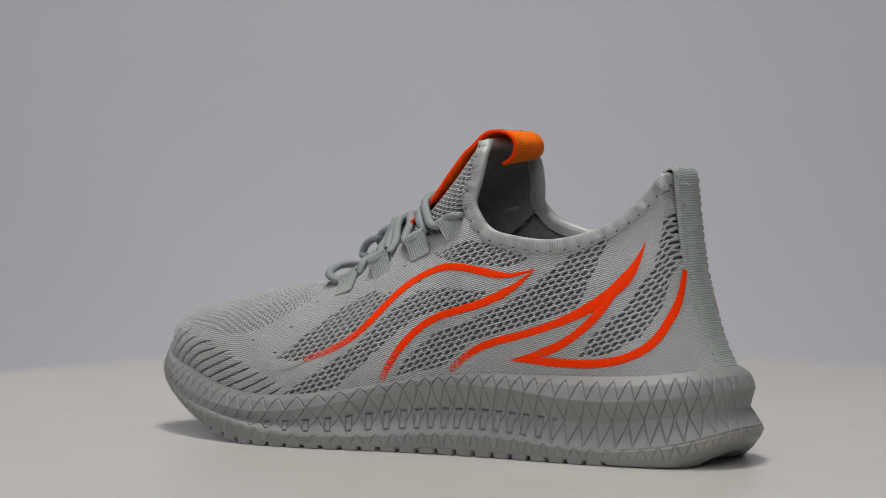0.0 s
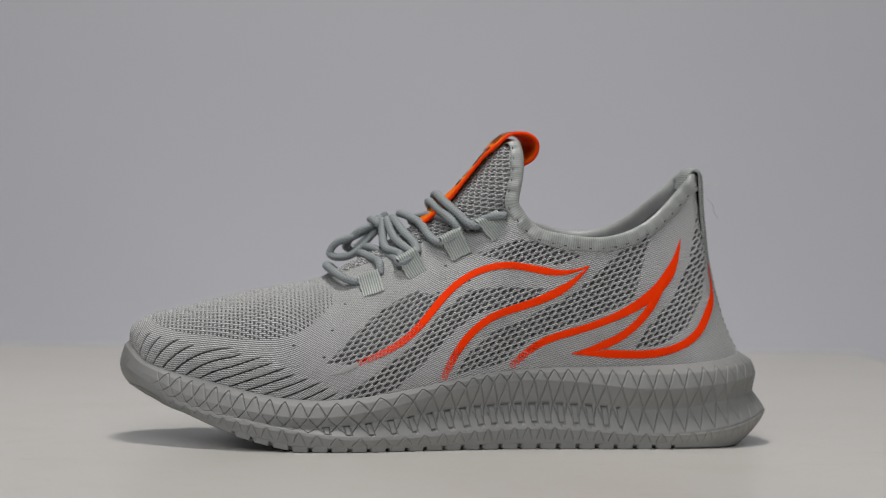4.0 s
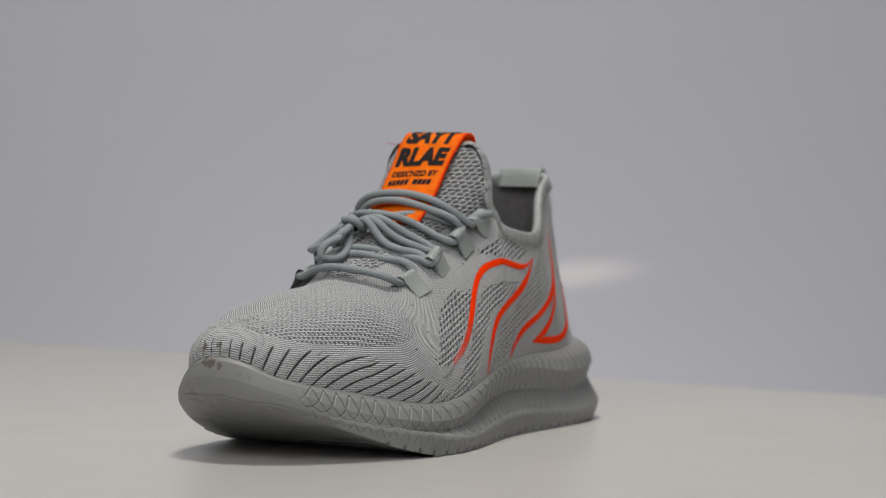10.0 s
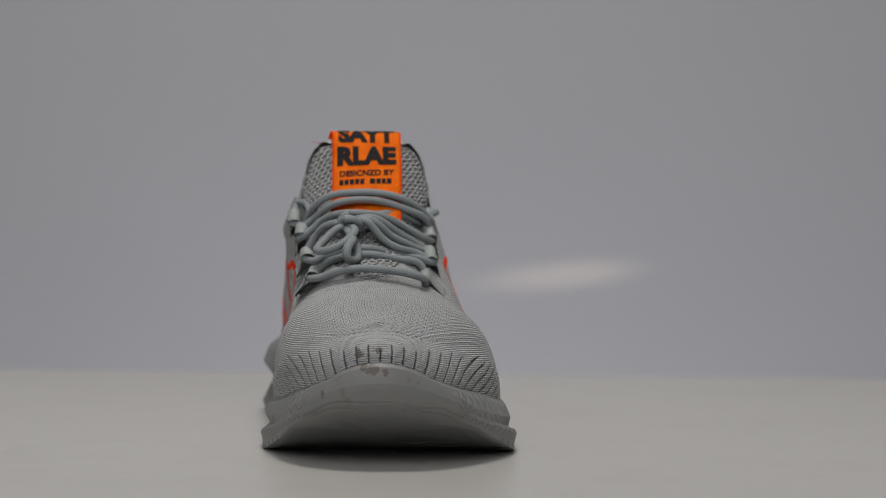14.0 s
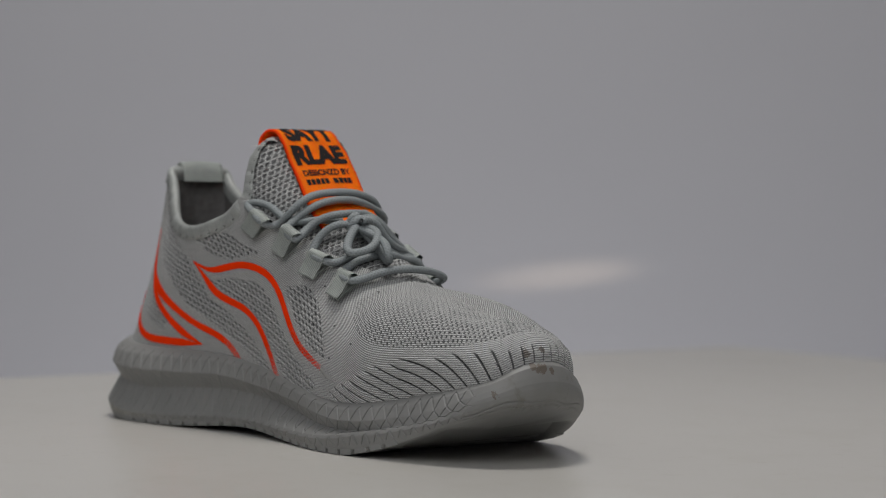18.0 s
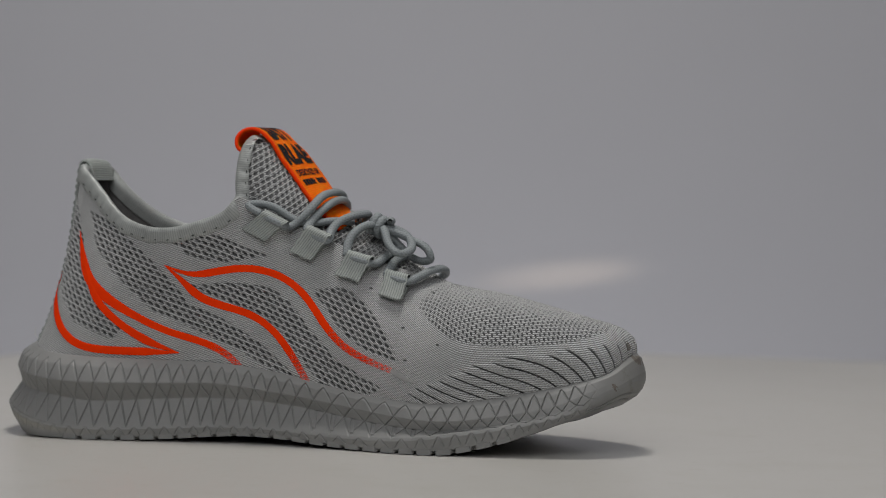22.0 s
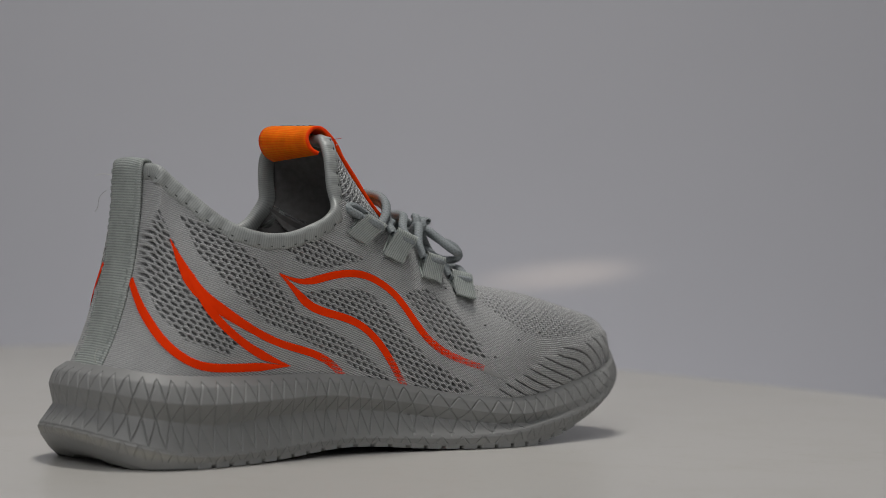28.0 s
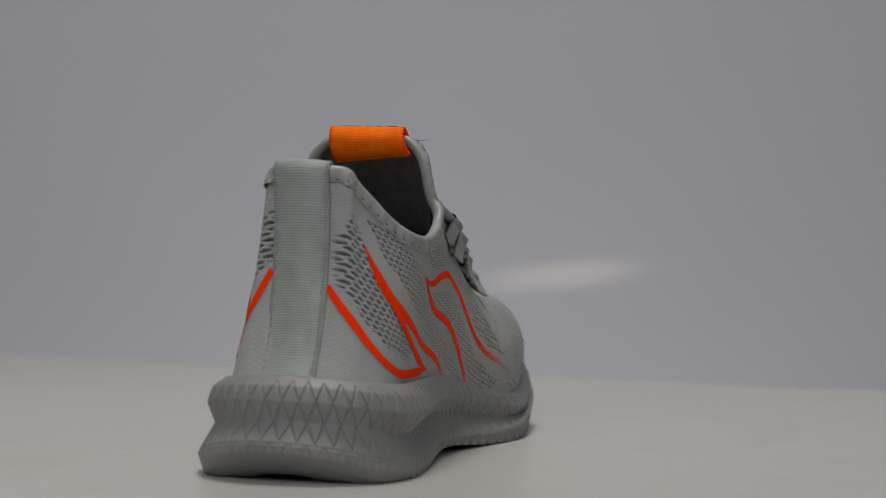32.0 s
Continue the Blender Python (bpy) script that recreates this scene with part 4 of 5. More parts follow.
def stripe(side, pts, widths, lift, fade_from=None, material=None, name="printed_stripe"):
    """A printed stroke over the knit through points (x, z) of the side view or (x, y, z)."""
    mask = (LEFT_SIDE if side > 0 else RIGHT_SIDE) & (UP[..., 0] < 0.22)
    p3 = np.array([p if len(p) == 3 else onto(np.array([p[0]]), np.array([p[1]]), (0, 2), mask)[0][0] for p in pts])
    n = 90
    c, nm = nearest(curve_through(p3, n), mask)
    d = np.gradient(c, axis=0)
    d /= np.linalg.norm(d, axis=1, keepdims=True) + 1e-12
    across = np.cross(nm, d)
    across /= np.linalg.norm(across, axis=1, keepdims=True)
    run = np.linspace(0, 1, n)
    half = np.maximum(np.interp(run, np.linspace(0, 1, len(widths)), widths), 0.00005)
    f = np.linspace(-1, 1, 7)
    q = c[:, None] + across[:, None] * (half[:, None] * f[None])[..., None]
    pos, nn = nearest(q.reshape(-1, 3), mask)
    drop = np.repeat(((np.abs(f) > 0.99) * 0.00012)[None], n, 0).ravel()
    v = pos + nn * (lift - drop)[:, None]
    fade = np.ones(n) * 1.2 if fade_from is None else np.interp(run, [fade_from, min(1, fade_from + 0.05), 1], [1.2, 0.72, 0.36])
    link_mesh(name, v.reshape(-1, 3), grid_faces(n, 7), material or PRINT, shoe,
              attrs={"ka": q[..., 0], "kb": q[..., 2], "fade": np.repeat(fade[:, None], 7, 1)})


def make_stripes():
    for side, up, low, out, inn, bot in (
        (1, [(0.0728, 0.0838), (0.0840, 0.0808), (0.0992, 0.0825), (0.1120, 0.0838), (0.1237, 0.0808), (0.1340, 0.0745), (0.1440, 0.0640), (0.1535, 0.0535), (0.1645, 0.0459), (0.1780, 0.0402)],
         [(0.0728, 0.0838), (0.0808, 0.0764), (0.0920, 0.0700), (0.1045, 0.0655), (0.1172, 0.0609), (0.1273, 0.0533), (0.1342, 0.0444), (0.1400, 0.0330)],
         [(0.0282, 0.0964), (0.0318, 0.0850), (0.0386, 0.0752), (0.0503, 0.0662), (0.0648, 0.0594), (0.0793, 0.0546), (0.0915, 0.0509), (0.1010, 0.0456), (0.1090, 0.0385)],
         [(0.0340, 0.0815), (0.0366, 0.0772), (0.0430, 0.0666), (0.0515, 0.0570), (0.0622, 0.0500), (0.0810, 0.0443)],
         [(0.0810, 0.0459, 0.0443), (0.0630, 0.0434, 0.0443), (0.0470, 0.0397, 0.0440), (0.0322, 0.0352, 0.0466), (0.0217, 0.0302, 0.0528), (0.0153, 0.0258, 0.0632), (0.0122, 0.0205, 0.0745), (0.0120, 0.0150, 0.0850)]),
        (-1, [(0.0715, 0.0813), (0.0836, 0.0777), (0.0975, 0.0794), (0.1138, 0.0805), (0.1265, 0.0768), (0.1365, 0.0697), (0.1460, 0.0580), (0.1560, 0.0480), (0.1682, 0.0418), (0.1798, 0.0378)],
         [(0.0715, 0.0813), (0.0792, 0.0749), (0.0878, 0.0678), (0.0990, 0.0637), (0.1138, 0.0592), (0.1250, 0.0510), (0.1328, 0.0411), (0.1396, 0.0305)],
         [(0.0250, 0.0957), (0.0285, 0.0843), (0.0335, 0.0744), (0.0420, 0.0671), (0.0566, 0.0587), (0.0737, 0.0514), (0.0908, 0.0466), (0.1008, 0.0418), (0.1075, 0.0362)],
         [(0.0303, 0.0800), (0.0330, 0.0744), (0.0380, 0.0660), (0.0495, 0.0552), (0.0642, 0.0467), (0.0788, 0.0418)],
         [(0.0788, -0.0320, 0.0418), (0.0620, -0.0335, 0.0420), (0.0467, -0.0338, 0.0422), (0.0294, -0.0327, 0.0448), (0.0202, -0.0284, 0.0512), (0.0150, -0.0220, 0.0605), (0.0135, -0.0160, 0.0690), (0.0132, -0.0090, 0.0785)])):
        stripe(side, up, [0.0002, 0.0017, 0.0016, 0.0016, 0.0017, 0.0016, 0.0013], 0.00032, 0.68)
        stripe(side, low, [0.0002, 0.0019, 0.0017, 0.0016, 0.0017, 0.0016], 0.00040, 0.78)
        stripe(side, out, [0.0001, 0.0026, 0.0024, 0.0017, 0.0016, 0.0016, 0.0016], 0.00034, 0.82)
        stripe(side, inn, [0.0008, 0.0018, 0.0017, 0.0019, 0.0001], 0.00042)
        stripe(side, bot, [0.0001, 0.0018, 0.0018, 0.0018, 0.0019, 0.0018, 0.0015], 0.00048)
        x, z = up[-1]
        stripe(side, [(x, z), (x + 0.006, z - 0.003), (x + 0.013, z - 0.0052)], [0.0012, 0.0011, 0.0002], 0.00030, None, GREY_INK, "grey_stripe_tip")


def ribbon(name, centre, half, normal_y, thick, material, parent, label="", rib_along=True, bow=None, skew=0.0, tilt=None):
    """A tape whose middle follows centre points (x, y, z), as wide as half on either side along y."""
    c = curve_through(centre, 70)
    d = np.gradient(c, axis=0)
    d /= np.linalg.norm(d, axis=1, keepdims=True)
    side = np.array([0.0, 1.0, 0.0])
    nrm = np.cross(side, d) * normal_y
    f = np.linspace(-1, 1, 13)
    s = np.concatenate([[0], np.cumsum(np.linalg.norm(np.diff(c, axis=0), axis=1))])
    p = c[:, None] + side[None, None] * (f * half)[None, :, None]
    p[..., 1] += skew * (s / s[-1])[:, None]
    if bow is not None:
        p = p + nrm[:, None] * (bow(s / s[-1])[:, None] * (f**2)[None])[..., None]
    if tilt is not None:
        p = p + nrm[:, None] * (tilt(s / s[-1])[:, None] * f[None])[..., None]
    top, bot = p + nrm[:, None] * thick * 0.5, p - nrm[:, None] * thick * 0.5
    ring = np.concatenate([top, bot[:, ::-1]], 1)
    wl = np.repeat(s[:, None], ring.shape[1], 1) if rib_along else np.repeat(np.concatenate([f, f[::-1]])[None] * half, 70, 0)
    return link_mesh(name, ring.reshape(-1, 3), grid_faces(70, ring.shape[1], close_v=True), material, parent, attrs={"wl": wl, "we": np.repeat(np.abs(np.concatenate([f, f[::-1]]))[None], 70, 0)}, label=label), c, nrm, s


def strap_bow(f):
    return -0.0030 * (0.62 + 0.38 * ease(0.05, 0.5, f)) * (1 - ease(0.82, 0.92, f))


def make_heel_strap():
    path = [(-0.0030, 0.0022, 0.0428), (0.0013, 0.0022, 0.0510), (0.0060, 0.0022, 0.0640), (0.0095, 0.0024, 0.0779), (0.0116, 0.0026, 0.0880), (0.0130, 0.0030, 0.0983), (0.0146, 0.0036, 0.1120),
            (0.0154, 0.0044, 0.1225), (0.0170, 0.0045, 0.1274), (0.0206, 0.0045, 0.1286), (0.0234, 0.0045, 0.1262), (0.0246, 0.0045, 0.1225), (0.0252, 0.0045, 0.1190)]
    ob, c, nrm, s = ribbon("heel_pull_strap", path, 0.0117, -1.0, 0.0012, TAPE, shoe, "pale grey-green ribbed pull strap", bow=strap_bow)
    # a row of stitches along either edge
    vv, ff = [], []
    up = nrm if nrm[20, 0] < 0 else -nrm
    d = np.gradient(c, axis=0)
    d /= np.linalg.norm(d, axis=1, keepdims=True)
    for q in np.arange(0.004, s[-1] * 0.8, 0.0034):
        i = int(np.searchsorted(s, q))
        back = -strap_bow(q / s[-1]) * 0.75
        for side in (-1, 1):
            m = c[i] + np.array([0, 0.0101 * side, 0]) + up[i] * (0.00075 - back)
            for du, dy, dn in ((-1, -1, 0), (1, -1, 0), (1, 1, 0), (-1, 1, 0), (-0.6, -0.5, 1), (0.6, -0.5, 1), (0.6, 0.5, 1), (-0.6, 0.5, 1)):
                vv.append(m + d[i] * du * 0.0011 + np.array([0, dy * 0.00038, 0]) + up[i] * (dn * 0.0006 - 0.0002))
            b = len(vv) - 8
            ff += [(b + 4, b + 5, b + 6, b + 7), (b, b + 1, b + 5, b + 4), (b + 1, b + 2, b + 6, b + 5), (b + 2, b + 3, b + 7, b + 6), (b + 3, b, b + 4, b + 7)]
    tagged(link_mesh("stitching", np.array(vv), ff, SEAM, ob, smooth=False), kind="stuff")
    return ob


TILT = -0.0012  # how far the label leans to the shoe's left


def droop(f):
    """How far the label's edges hang down along its length."""
    return (0.0005 + 0.0024 * (1 - ease(0.12, 0.42, f))) * (1 - ease(0.62, 0.72, f))


def lean(f):
    return TILT * (1 - ease(0.5, 0.62, f)) - 0.0018 * ease(0.74, 0.9, f)


def make_label():
    path = [(0.1500, 0.0055, 0.1015), (0.1456, 0.0055, 0.1052), (0.1344, 0.0060, 0.1150), (0.1218, 0.0062, 0.1290), (0.1128, 0.0062, 0.1395), (0.1065, 0.0060, 0.1434),
            (0.1005, 0.0050, 0.1431), (0.0965, 0.0040, 0.1394), (0.0975, 0.0030, 0.1338), (0.1020, 0.0025, 0.1308)]
    ob, c, nrm, s = ribbon("tongue_label", path, 0.0164, -1.0, 0.0015, LABEL, shoe, "folded orange woven tongue label", rib_along=True, bow=droop, tilt=lean)
    if nrm[20, 0] < 0:
        nrm = -nrm

    def lay(x, y, lift=0.0010):
        """x across the label from its right edge of the shoe, y along it from the lower end."""
        i = np.interp(y, s, np.arange(len(s)))
        k = np.clip(i, 0, len(s) - 2).astype(int)
        f = (i - k)[:, None]
        p = c[k] * (1 - f) + c[k + 1] * f
        nn = nrm[k] * (1 - f) + nrm[k + 1] * f
        p = p + nn * (lift - droop(y / s[-1]) * (x / 0.0164) ** 2 - lean(y / s[-1]) * x / 0.0164)[:, None]
        p[:, 1] = p[:, 1] + x
        return p

    def word(text, y0, height, width, bold):
        cu = bpy.data.curves.new("lettering", "FONT")
        cu.body, cu.size, cu.offset = text, 1.0, bold
        cu.resolution_u = 3
        tmp = new("lettering_shape", cu)
        dg = bpy.context.evaluated_depsgraph_get()
        me = bpy.data.meshes.new_from_object(tmp.evaluated_get(dg))
        bpy.data.objects.remove(tmp)
        bpy.data.curves.remove(cu)
        bm = bmesh.new()
        bm.from_mesh(me)
        ys = [v.co.y for v in bm.verts]
        xs = [v.co.x for v in bm.verts]
        for f in np.linspace(min(xs), max(xs), 16)[1:-1]:
            bmesh.ops.bisect_plane(bm, geom=bm.verts[:] + bm.edges[:] + bm.faces[:], plane_co=(f, 0, 0), plane_no=(1, 0, 0))
        for f in np.linspace(min(ys), max(ys), 12)[1:-1]:
            bmesh.ops.bisect_plane(bm, geom=bm.verts[:] + bm.edges[:] + bm.faces[:], plane_co=(0, f, 0), plane_no=(0, 1, 0))
        bmesh.ops.triangulate(bm, faces=bm.faces[:])
        co = np.array([v.co[:] for v in bm.verts])
        lo, hi = co.min(0), co.max(0)
        x = (co[:, 0] - lo[0]) / (hi[0] - lo[0]) * width - width / 2
        y = y0 + (co[:, 1] - lo[1]) / (hi[1] - lo[1]) * height
        for v, p in zip(bm.verts, lay(x, y)):
            v.co = p
        bm.to_mesh(me)
        bm.free()
        me.name = "lettering"
        me.materials.clear()
        me.materials.append(INK)
        letters = new("lettering", me)
        letters.parent = ob
        tagged(letters, "black printed capital letters")

    word("SAYT", 0.0516, 0.0116, 0.0272, 0.062)
    word("RLAE", 0.0378, 0.0114, 0.0280, 0.062)
    word("DESICNZD BY", 0.0312, 0.0036, 0.0258, 0.035)
    # the small last line
    vv, ff = [], []
    x = -0.0130
    for wdt in (0.0024, 0.0024, 0.0026, 0.0024, 0.0024, -0.0022, 0.0030, 0.0026, 0.0024, 0.0026):
        if wdt > 0:
            b = len(vv)
            vv += list(lay(np.array([x, x + wdt - 0.0005, x + wdt - 0.0005, x]), np.array([0.0260, 0.0260, 0.0292, 0.0292])))
            ff.append((b, b + 1, b + 2, b + 3))
        x += abs(wdt)
    tagged(link_mesh("lettering", np.array(vv), ff, INK, ob, smooth=False), "row of small black printed bars")


TUNNELS = []  # the way of the lace through each loop


def make_tabs():
    """Eight folded tape loops that hold the lace; front and rear lower corner, rear upper corner."""
    for side, front, rear, top in (
        (1, (0.1746, 0.0404, 0.0678), (0.1657, 0.0411, 0.0710), (0.1676, 0.0300, 0.0798)),
        (1, (0.1540, 0.0393, 0.0760), (0.1459, 0.0385, 0.0807), (0.1519, 0.0335, 0.0906)),
        (1, (0.1348, 0.0395, 0.0846), (0.1261, 0.0385, 0.0893), (0.1320, 0.0340, 0.1004)),
        (1, (0.1165, 0.0395, 0.0940), (0.1070, 0.0395, 0.0985), (0.1149, 0.0345, 0.1080)),
        (-1, (0.1815, -0.0265, 0.0678), (0.1703, -0.0255, 0.0702), (0.1720, -0.0165, 0.0810)),
        (-1, (0.1614, -0.0255, 0.0758), (0.1499, -0.0265, 0.0787), (0.1551, -0.0210, 0.0895)),
        (-1, (0.1395, -0.0265, 0.0845), (0.1284, -0.0260, 0.0890), (0.1375, -0.0235, 0.1008)),
        (-1, (0.1182, -0.0285, 0.0930), (0.1068, -0.0285, 0.0984), (0.1180, -0.0275, 0.1072))):
        a, b, t = np.array(front), np.array(rear), np.array(top)
        t = b + (t - b) * 0.88
        if side < 0:
            a, b, t = a + (b - a) * 0.04, b + (a - b) * 0.06, t + (a - b) * 0.06
        u = b - a
        wdt = np.linalg.norm(u)
        u /= wdt
        up = t - b
        nrm = np.cross(u, up) * -side
        nrm /= np.linalg.norm(nrm)
        if nrm[1] * side < 0:
            nrm = -nrm
        ln = np.linalg.norm(up)
        way = up / ln
        r = 0.0024
        TUNNELS.append((a + way * (ln - 0.0014) + nrm * 0.0002, b + way * (ln - 0.0014) + nrm * 0.0002))
        ang = np.linspace(0, np.pi, 9)
        prof = [(0.0, 0.0006)] + [(ln * f, 0.0006 + 0.0024 * f * f) for f in np.linspace(0.06, 0.85, 14)]
        prof += [(ln - r * 0.4 + r * math.sin(q), 0.0002 + 0.0026 * math.cos(q)) for q in ang] + [(ln * 0.6, -0.0016), (ln * 0.15, -0.0002)]
        prof = np.array(prof)
        dp = np.gradient(prof, axis=0)
        dp /= np.linalg.norm(dp, axis=1, keepdims=True)
        pn = np.stack([-dp[:, 1], dp[:, 0]], 1)
        outer, inn = prof + pn * 0.00045, prof - pn * 0.00045
        loop = np.concatenate([outer, inn[::-1]])
        f = np.linspace(0, wdt, 9)
        rng = np.random.RandomState(int(1e5 * abs(front[0])))
        jag = rng.uniform(-0.0003, 0.0003, (9, 1)) * np.isin(np.arange(len(loop)), [0, len(loop) - 1])[None]
        fray = np.zeros((9, len(loop)))
        fray[0], fray[-1] = rng.uniform(-0.0006, 0.0002, len(loop)), rng.uniform(-0.0002, 0.0006, len(loop))
        v = a + u * (f[:, None] + fray)[..., None] + way * (loop[None, :, 0:1] + jag[..., None]) + nrm * loop[None, :, 1:2]
        wl = np.repeat(f[:, None], len(loop), 1)
        link_mesh("lace_loop", v.reshape(-1, 3), np.concatenate([grid_faces(9, len(loop), close_v=True)]), TAPE, shoe, attrs={"wl": wl}, label="folded pale grey-green tape loop")


def tube(name, pts, radius, material, parent, flat=0.85, sides=10, label=""):
    n = max(24, 14 * len(pts))
    c = curve_through(pts, n)
    d = np.gradient(c, axis=0)
    d /= np.linalg.norm(d, axis=1, keepdims=True)
    ref = np.array([0.3, 0.1, 1.0])
    u = np.cross(d, ref)
    u /= np.linalg.norm(u, axis=1, keepdims=True)
    w = np.cross(u, d)
    a = np.linspace(0, 2 * np.pi, sides, endpoint=False)
    s = np.concatenate([[0], np.cumsum(np.linalg.norm(np.diff(c, axis=0), axis=1))])
    r = np.full(n, radius)
    r[0], r[-1] = radius * 0.55, radius * 0.55
    v = c[:, None] + r[:, None, None] * (u[:, None] * np.cos(a)[None, :, None] + w[:, None] * np.sin(a)[None, :, None] * flat)
    faces = [tuple(q) for q in grid_faces(n, sides, close_v=True)]
    faces += [tuple(range(sides)), tuple(range((n - 1) * sides, n * sides))]
    return link_mesh(name, v.reshape(-1, 3), faces, material, parent, label=label,
                     attrs={"wl": np.repeat(s[:, None], sides, 1), "wt": np.repeat((a / (2 * np.pi))[None], n, 0)})


def make_laces():
    R = 0.00205
    lace = tagged(new("shoelace"), "round grey braided lace tied in a small bow")
    lace.parent = shoe
    a, b = 0, 1  # front and rear mouth of a loop
    knot = np.array((0.1638, -0.0033, 0.1006))
    cords = [
        # lowest crossing, from the front loops
        [(0, b), (0, a), (0.1835, 0.0310, 0.0768), (0.1880, 0.0222, 0.0797), (0.1902, 0.0118, 0.0812), (0.1898, 0.0014, 0.0815), (0.1868, -0.0088, 0.0796), (0.1832, -0.0169, 0.0768), (4, a), (4, b)],
        # second crossing, two cords side by side
        [(1, b), (1, a), (0.1590, 0.0322, 0.0848), (0.1612, 0.0247, 0.0862), (0.1660, 0.0132, 0.0888), (0.1712, 0.0036, 0.0902), (0.1690, -0.0108, 0.0868), (0.1662, -0.0185, 0.0838), (5, a), (5, b)],
        [(0, b), (0.1672, 0.0298, 0.0828), (0.1695, 0.0200, 0.0852), (0.1735, 0.0090, 0.0872), (0.1742, -0.0030, 0.0866), (0.1728, -0.0130, 0.0832), (4, b)],
        # from the knot down to the left loops
        [(0.1618, -0.0010, 0.1012), (0.1640, 0.0042, 0.1024), (0.1648, 0.0114, 0.0956), (0.1628, 0.0215, 0.0896), (0.1579, 0.0285, 0.0878), (1, a)],
        [(0.1600, -0.0020, 0.1022), (0.1600, 0.0075, 0.1038), (0.1555, 0.0195, 0.0974), (0.1510, 0.0290, 0.0920), (1, b)],
        [(0.1612, -0.0015, 0.1016), (0.1624, 0.0070, 0.1028), (0.1604, 0.0160, 0.0962), (0.1562, 0.0255, 0.0914), (0.1520, 0.0320, 0.0888), (1, b)],
        # third crossing
        [(2, b), (2, a), (0.1436, 0.0318, 0.0950), (0.1478, 0.0204, 0.1012), (0.1536, 0.0102, 0.1050), (0.1562, -0.0008, 0.1058), (0.1500, -0.0127, 0.1034), (0.1462, -0.0190, 0.0982), (6, a), (6, b)],
        # the two cords over the label
        [(3, b), (3, a), (0.1252, 0.0370, 0.1012), (0.1306, 0.0340, 0.1050), (0.1374, 0.0250, 0.1116), (0.1398, 0.0130, 0.1148), (0.1400, -0.0020, 0.1150), (0.1387, -0.0130, 0.1126), (0.1340, -0.0205, 0.1050), (0.1275, -0.0250, 0.0995), (7, a), (7, b)],
        [(2, b), (0.1338, 0.0345, 0.1020), (0.1392, 0.0250, 0.1074), (0.1424, 0.0130, 0.1110), (0.1428, -0.0020, 0.1114), (0.1406, -0.0120, 0.1082), (0.1368, -0.0195, 0.1020), (6, b)],
        # short cords that dive under from the rear loops
        [(7, b), (0.1096, -0.0262, 0.1092), (0.1150, -0.0230, 0.1096), (0.1235, -0.0205, 0.1062), (0.1330, -0.0190, 0.1015), (0.1425, -0.0130, 0.1022), (0.1510, -0.0020, 0.1020)],
        [(3, b), (0.1120, 0.0395, 0.1062), (0.1180, 0.0372, 0.1052), (0.1290, 0.0322, 0.1012), (0.1370, 0.0250, 0.1040), (0.1440, 0.0150, 0.1056), (0.1520, 0.0030, 0.1030)],
        # from the knot to the right loop
        [tuple(knot), (0.1592, -0.0120, 0.1004), (0.1545, -0.0184, 0.0942), (5, b)],
        # small bow loop to the right
        [(0.1665, -0.0030, 0.1000), (0.1731, -0.0005, 0.0983), (0.1795, -0.0050, 0.0930), (0.1800, -0.0125, 0.0893), (0.1772, -0.0172, 0.0888), (0.1712, -0.0140, 0.0935), (0.1672, -0.0075, 0.0990), (0.1640, -0.0030, 0.1000)],
        # second bow loop hanging forward
        [(0.1670, -0.0040, 0.0990), (0.1725, -0.0030, 0.0972), (0.1795, -0.0015, 0.0940), (0.1868, -0.0040, 0.0902), (0.1882, -0.0040, 0.0868), (0.1832, -0.0010, 0.0850), (0.1762, 0.0010, 0.0880), (0.1710, -0.0005, 0.0935), (0.1665, -0.0030, 0.0985)],
    ]
    # the knot: one cord wound about the bow's root, and one across it
    axis = np.array((0.85, -0.16, -0.50))
    axis /= np.linalg.norm(axis)
    e1 = np.cross(axis, (0.0, 1.0, 0.0))
    e1 /= np.linalg.norm(e1)
    e2 = np.cross(axis, e1)
    turn = np.linspace(0, 3.4 * np.pi, 15)
    cords.append([tuple(knot + axis * 0.0026 * (q / 5.3 - 1.0) + (e1 * math.cos(q) + e2 * math.sin(q)) * 0.0036) for q in turn])
    cords.append([tuple(knot + e1 * u + axis * w + e2 * h) for u, w, h in ((-0.0045, -0.0030, 0.0010), (-0.0030, -0.0010, -0.0040), (0.0010, 0.0012, -0.0052), (0.0042, 0.0025, -0.0030), (0.0048, 0.0040, 0.0015))])
    for way in cords:
        pts = []
        for k, p in enumerate(way):
            if len(p) == 2:
                front, rear = TUNNELS[p[0]]
                pts.append(front if p[1] == a else rear)
            else:
                pts.append(np.array(p))
        pts = [p for k, p in enumerate(pts) if k == 0 or np.linalg.norm(p - pts[k - 1]) > 0.0008]
        tube("cord", pts, R, LACE, lace)


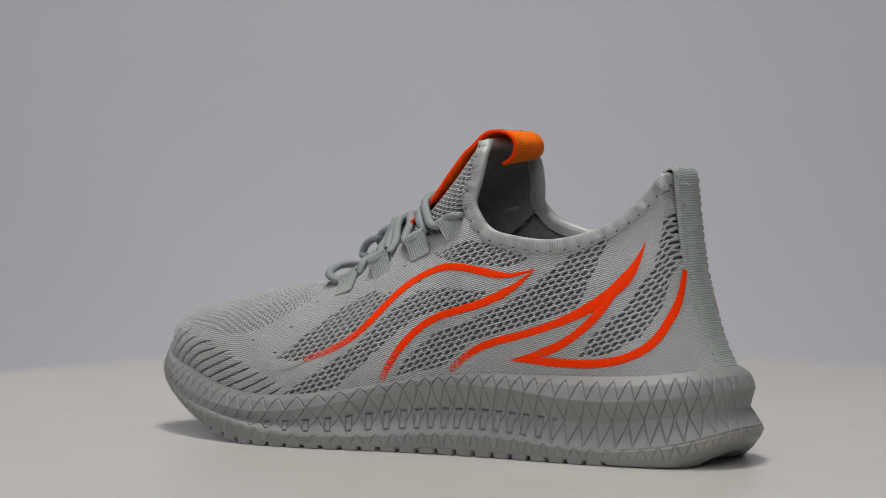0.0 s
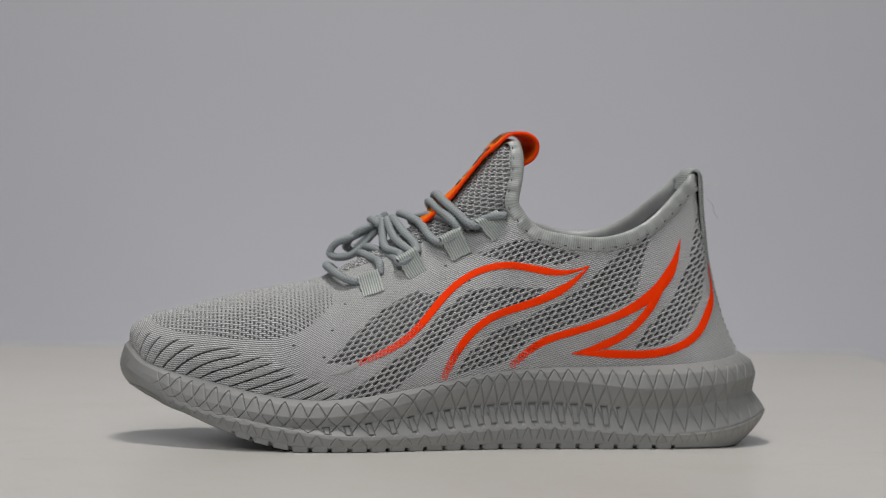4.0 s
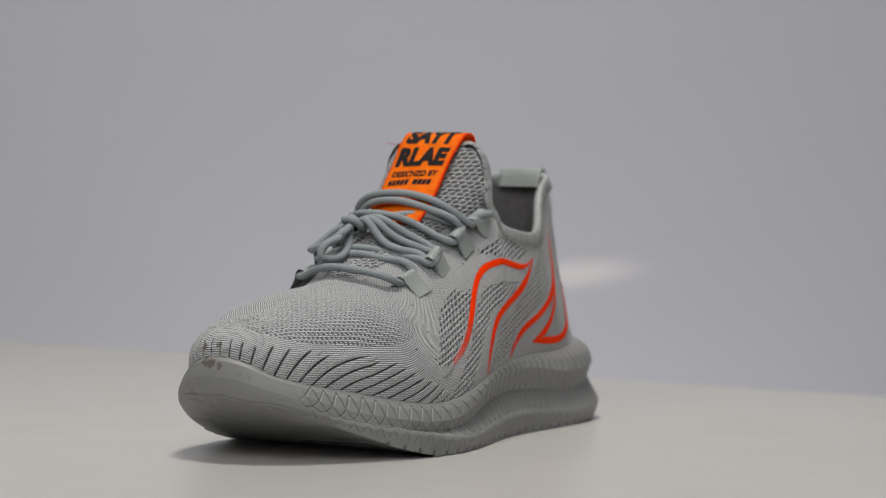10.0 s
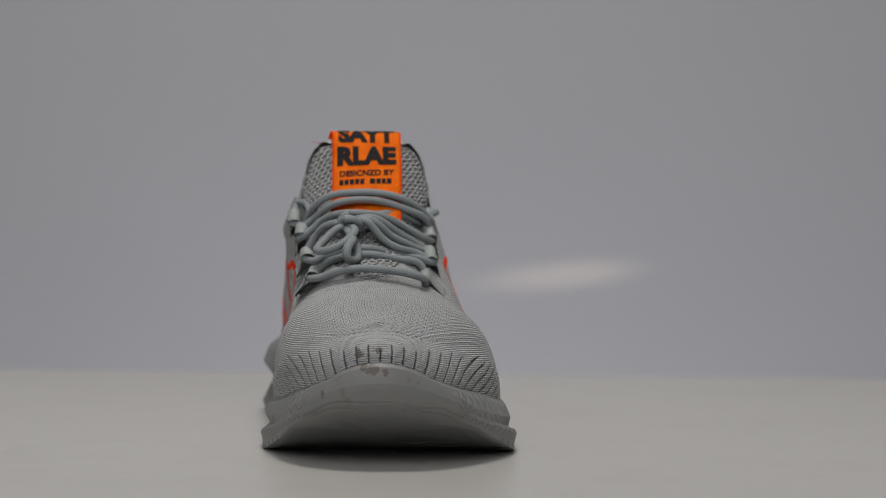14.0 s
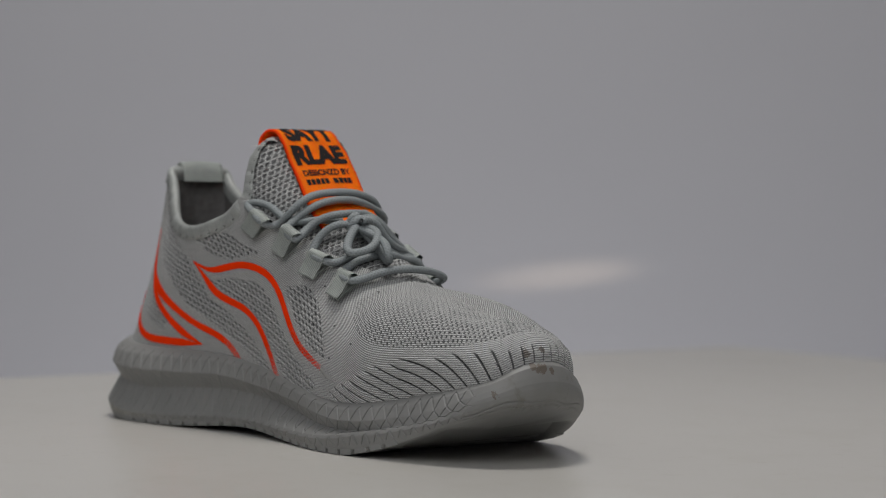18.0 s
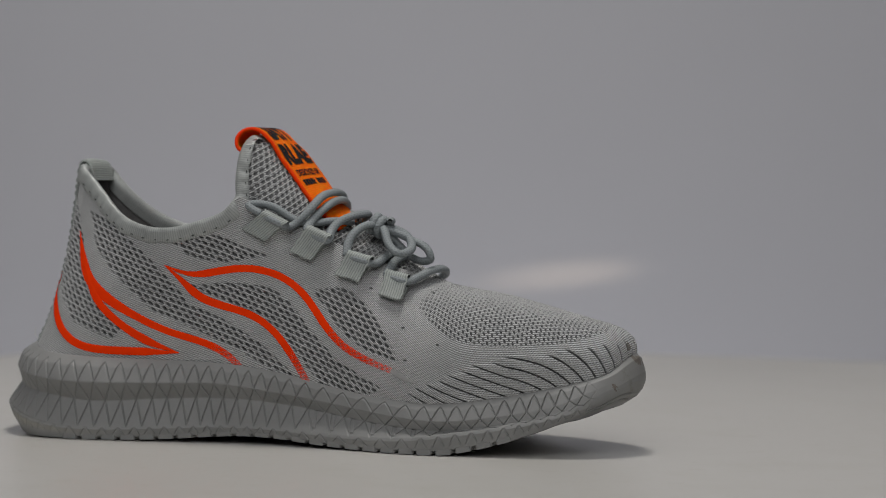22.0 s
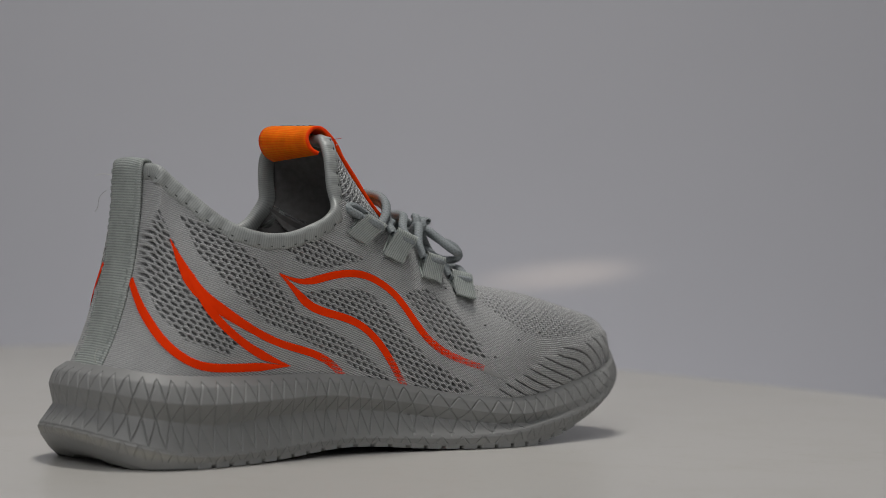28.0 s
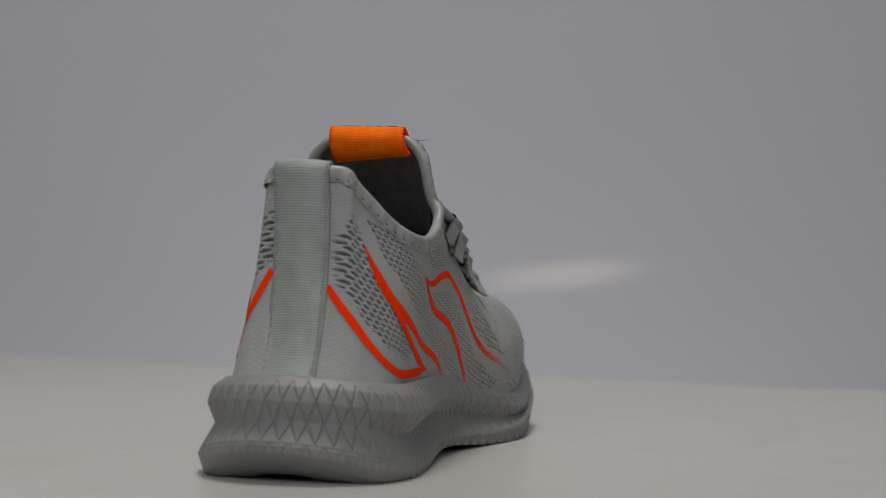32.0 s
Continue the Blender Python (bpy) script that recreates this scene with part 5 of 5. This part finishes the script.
def make_threads():
    for pts, m in (
        ([(0.1060, -0.0120, 0.1375), (0.1085, -0.0160, 0.1385), (0.1105, -0.0200, 0.1390)], RED_THREAD),
        ([(0.1120, -0.0140, 0.1360), (0.1090, -0.0190, 0.1365), (0.1060, -0.0225, 0.1362)], PALE_THREAD),
        ([(0.0150, 0.0160, 0.1150), (0.0120, 0.0165, 0.1120), (0.0110, 0.0160, 0.1080), (0.0090, 0.0150, 0.1060)], GREY_INK),
        ([(-0.0015, -0.0070, 0.0440), (-0.0030, -0.0078, 0.0470), (-0.0022, -0.0085, 0.0500)], PALE_THREAD),
        ([(0.0165, 0.0145, 0.1215), (0.0130, 0.0165, 0.1220), (0.0105, 0.0180, 0.1210)], PALE_THREAD)):
        tube("loose_thread", pts, 0.00016, m, shoe, sides=5)


def make_pinholes():
    """Single dropped stitches between the mesh zones."""
    vv, ff = [], []
    spots = [(0.1862, 0.0189, 0.0760), (0.1830, 0.0414, 0.0645), (0.1895, 0.0525, 0.0530), (0.2062, 0.0569, 0.0467), (0.1418, 0.0466, 0.0712), (0.1932, 0.0592, 0.0421), (0.1380, 0.0406, 0.0830), (0.1278, 0.0450, 0.0769),
             (0.1663, -0.0226, 0.0729), (0.1837, -0.0284, 0.0556), (0.2004, -0.0306, 0.0488), (0.1863, -0.0331, 0.0423), (0.1918, -0.0121, 0.0706), (0.2141, -0.0278, 0.0514)]
    for p in spots:
        foot, nm = nearest(np.array([p]), LEFT_SIDE if p[1] > 0.006 else RIGHT_SIDE)
        along = np.cross(nm[0], np.array([0.0, 0.35, 1.0]))
        along /= np.linalg.norm(along)
        across = np.cross(nm[0], along)
        b = len(vv)
        for a in np.linspace(0, 2 * np.pi, 9)[:-1]:
            vv.append(foot[0] + along * 0.00085 * math.cos(a) + across * 0.00042 * math.sin(a) + nm[0] * 0.00012)
        ff.append(tuple(range(b, b + 8)))
    tagged(link_mesh("dropped_stitches", np.array(vv), ff, PRICK, shoe, smooth=False), kind="stuff")


make_sole()
make_upper_mesh()
make_tongue_mesh()
make_bindings()
make_heel_strap()
make_label()
make_tabs()
make_stripes()
make_laces()
make_threads()
make_pinholes()


# ---------------------------------------------------------------- motion
def motions():
    """The turntable and the shoe on it turn together, once in about 41 seconds."""
    times = [0.5 * i for i in range(65)]
    walk(turntable, [(t, pose(0, 0, 0, 0, 0, heading(t))) for t in times])
    rows = []
    for t in times:
        a = radians(heading(t))
        rows.append((t, pose(-AXIS[0] * math.cos(a) + AXIS[1] * math.sin(a), -AXIS[0] * math.sin(a) - AXIS[1] * math.cos(a), 0, 0, 0, heading(t))))
    walk(shoe, rows)


motions()
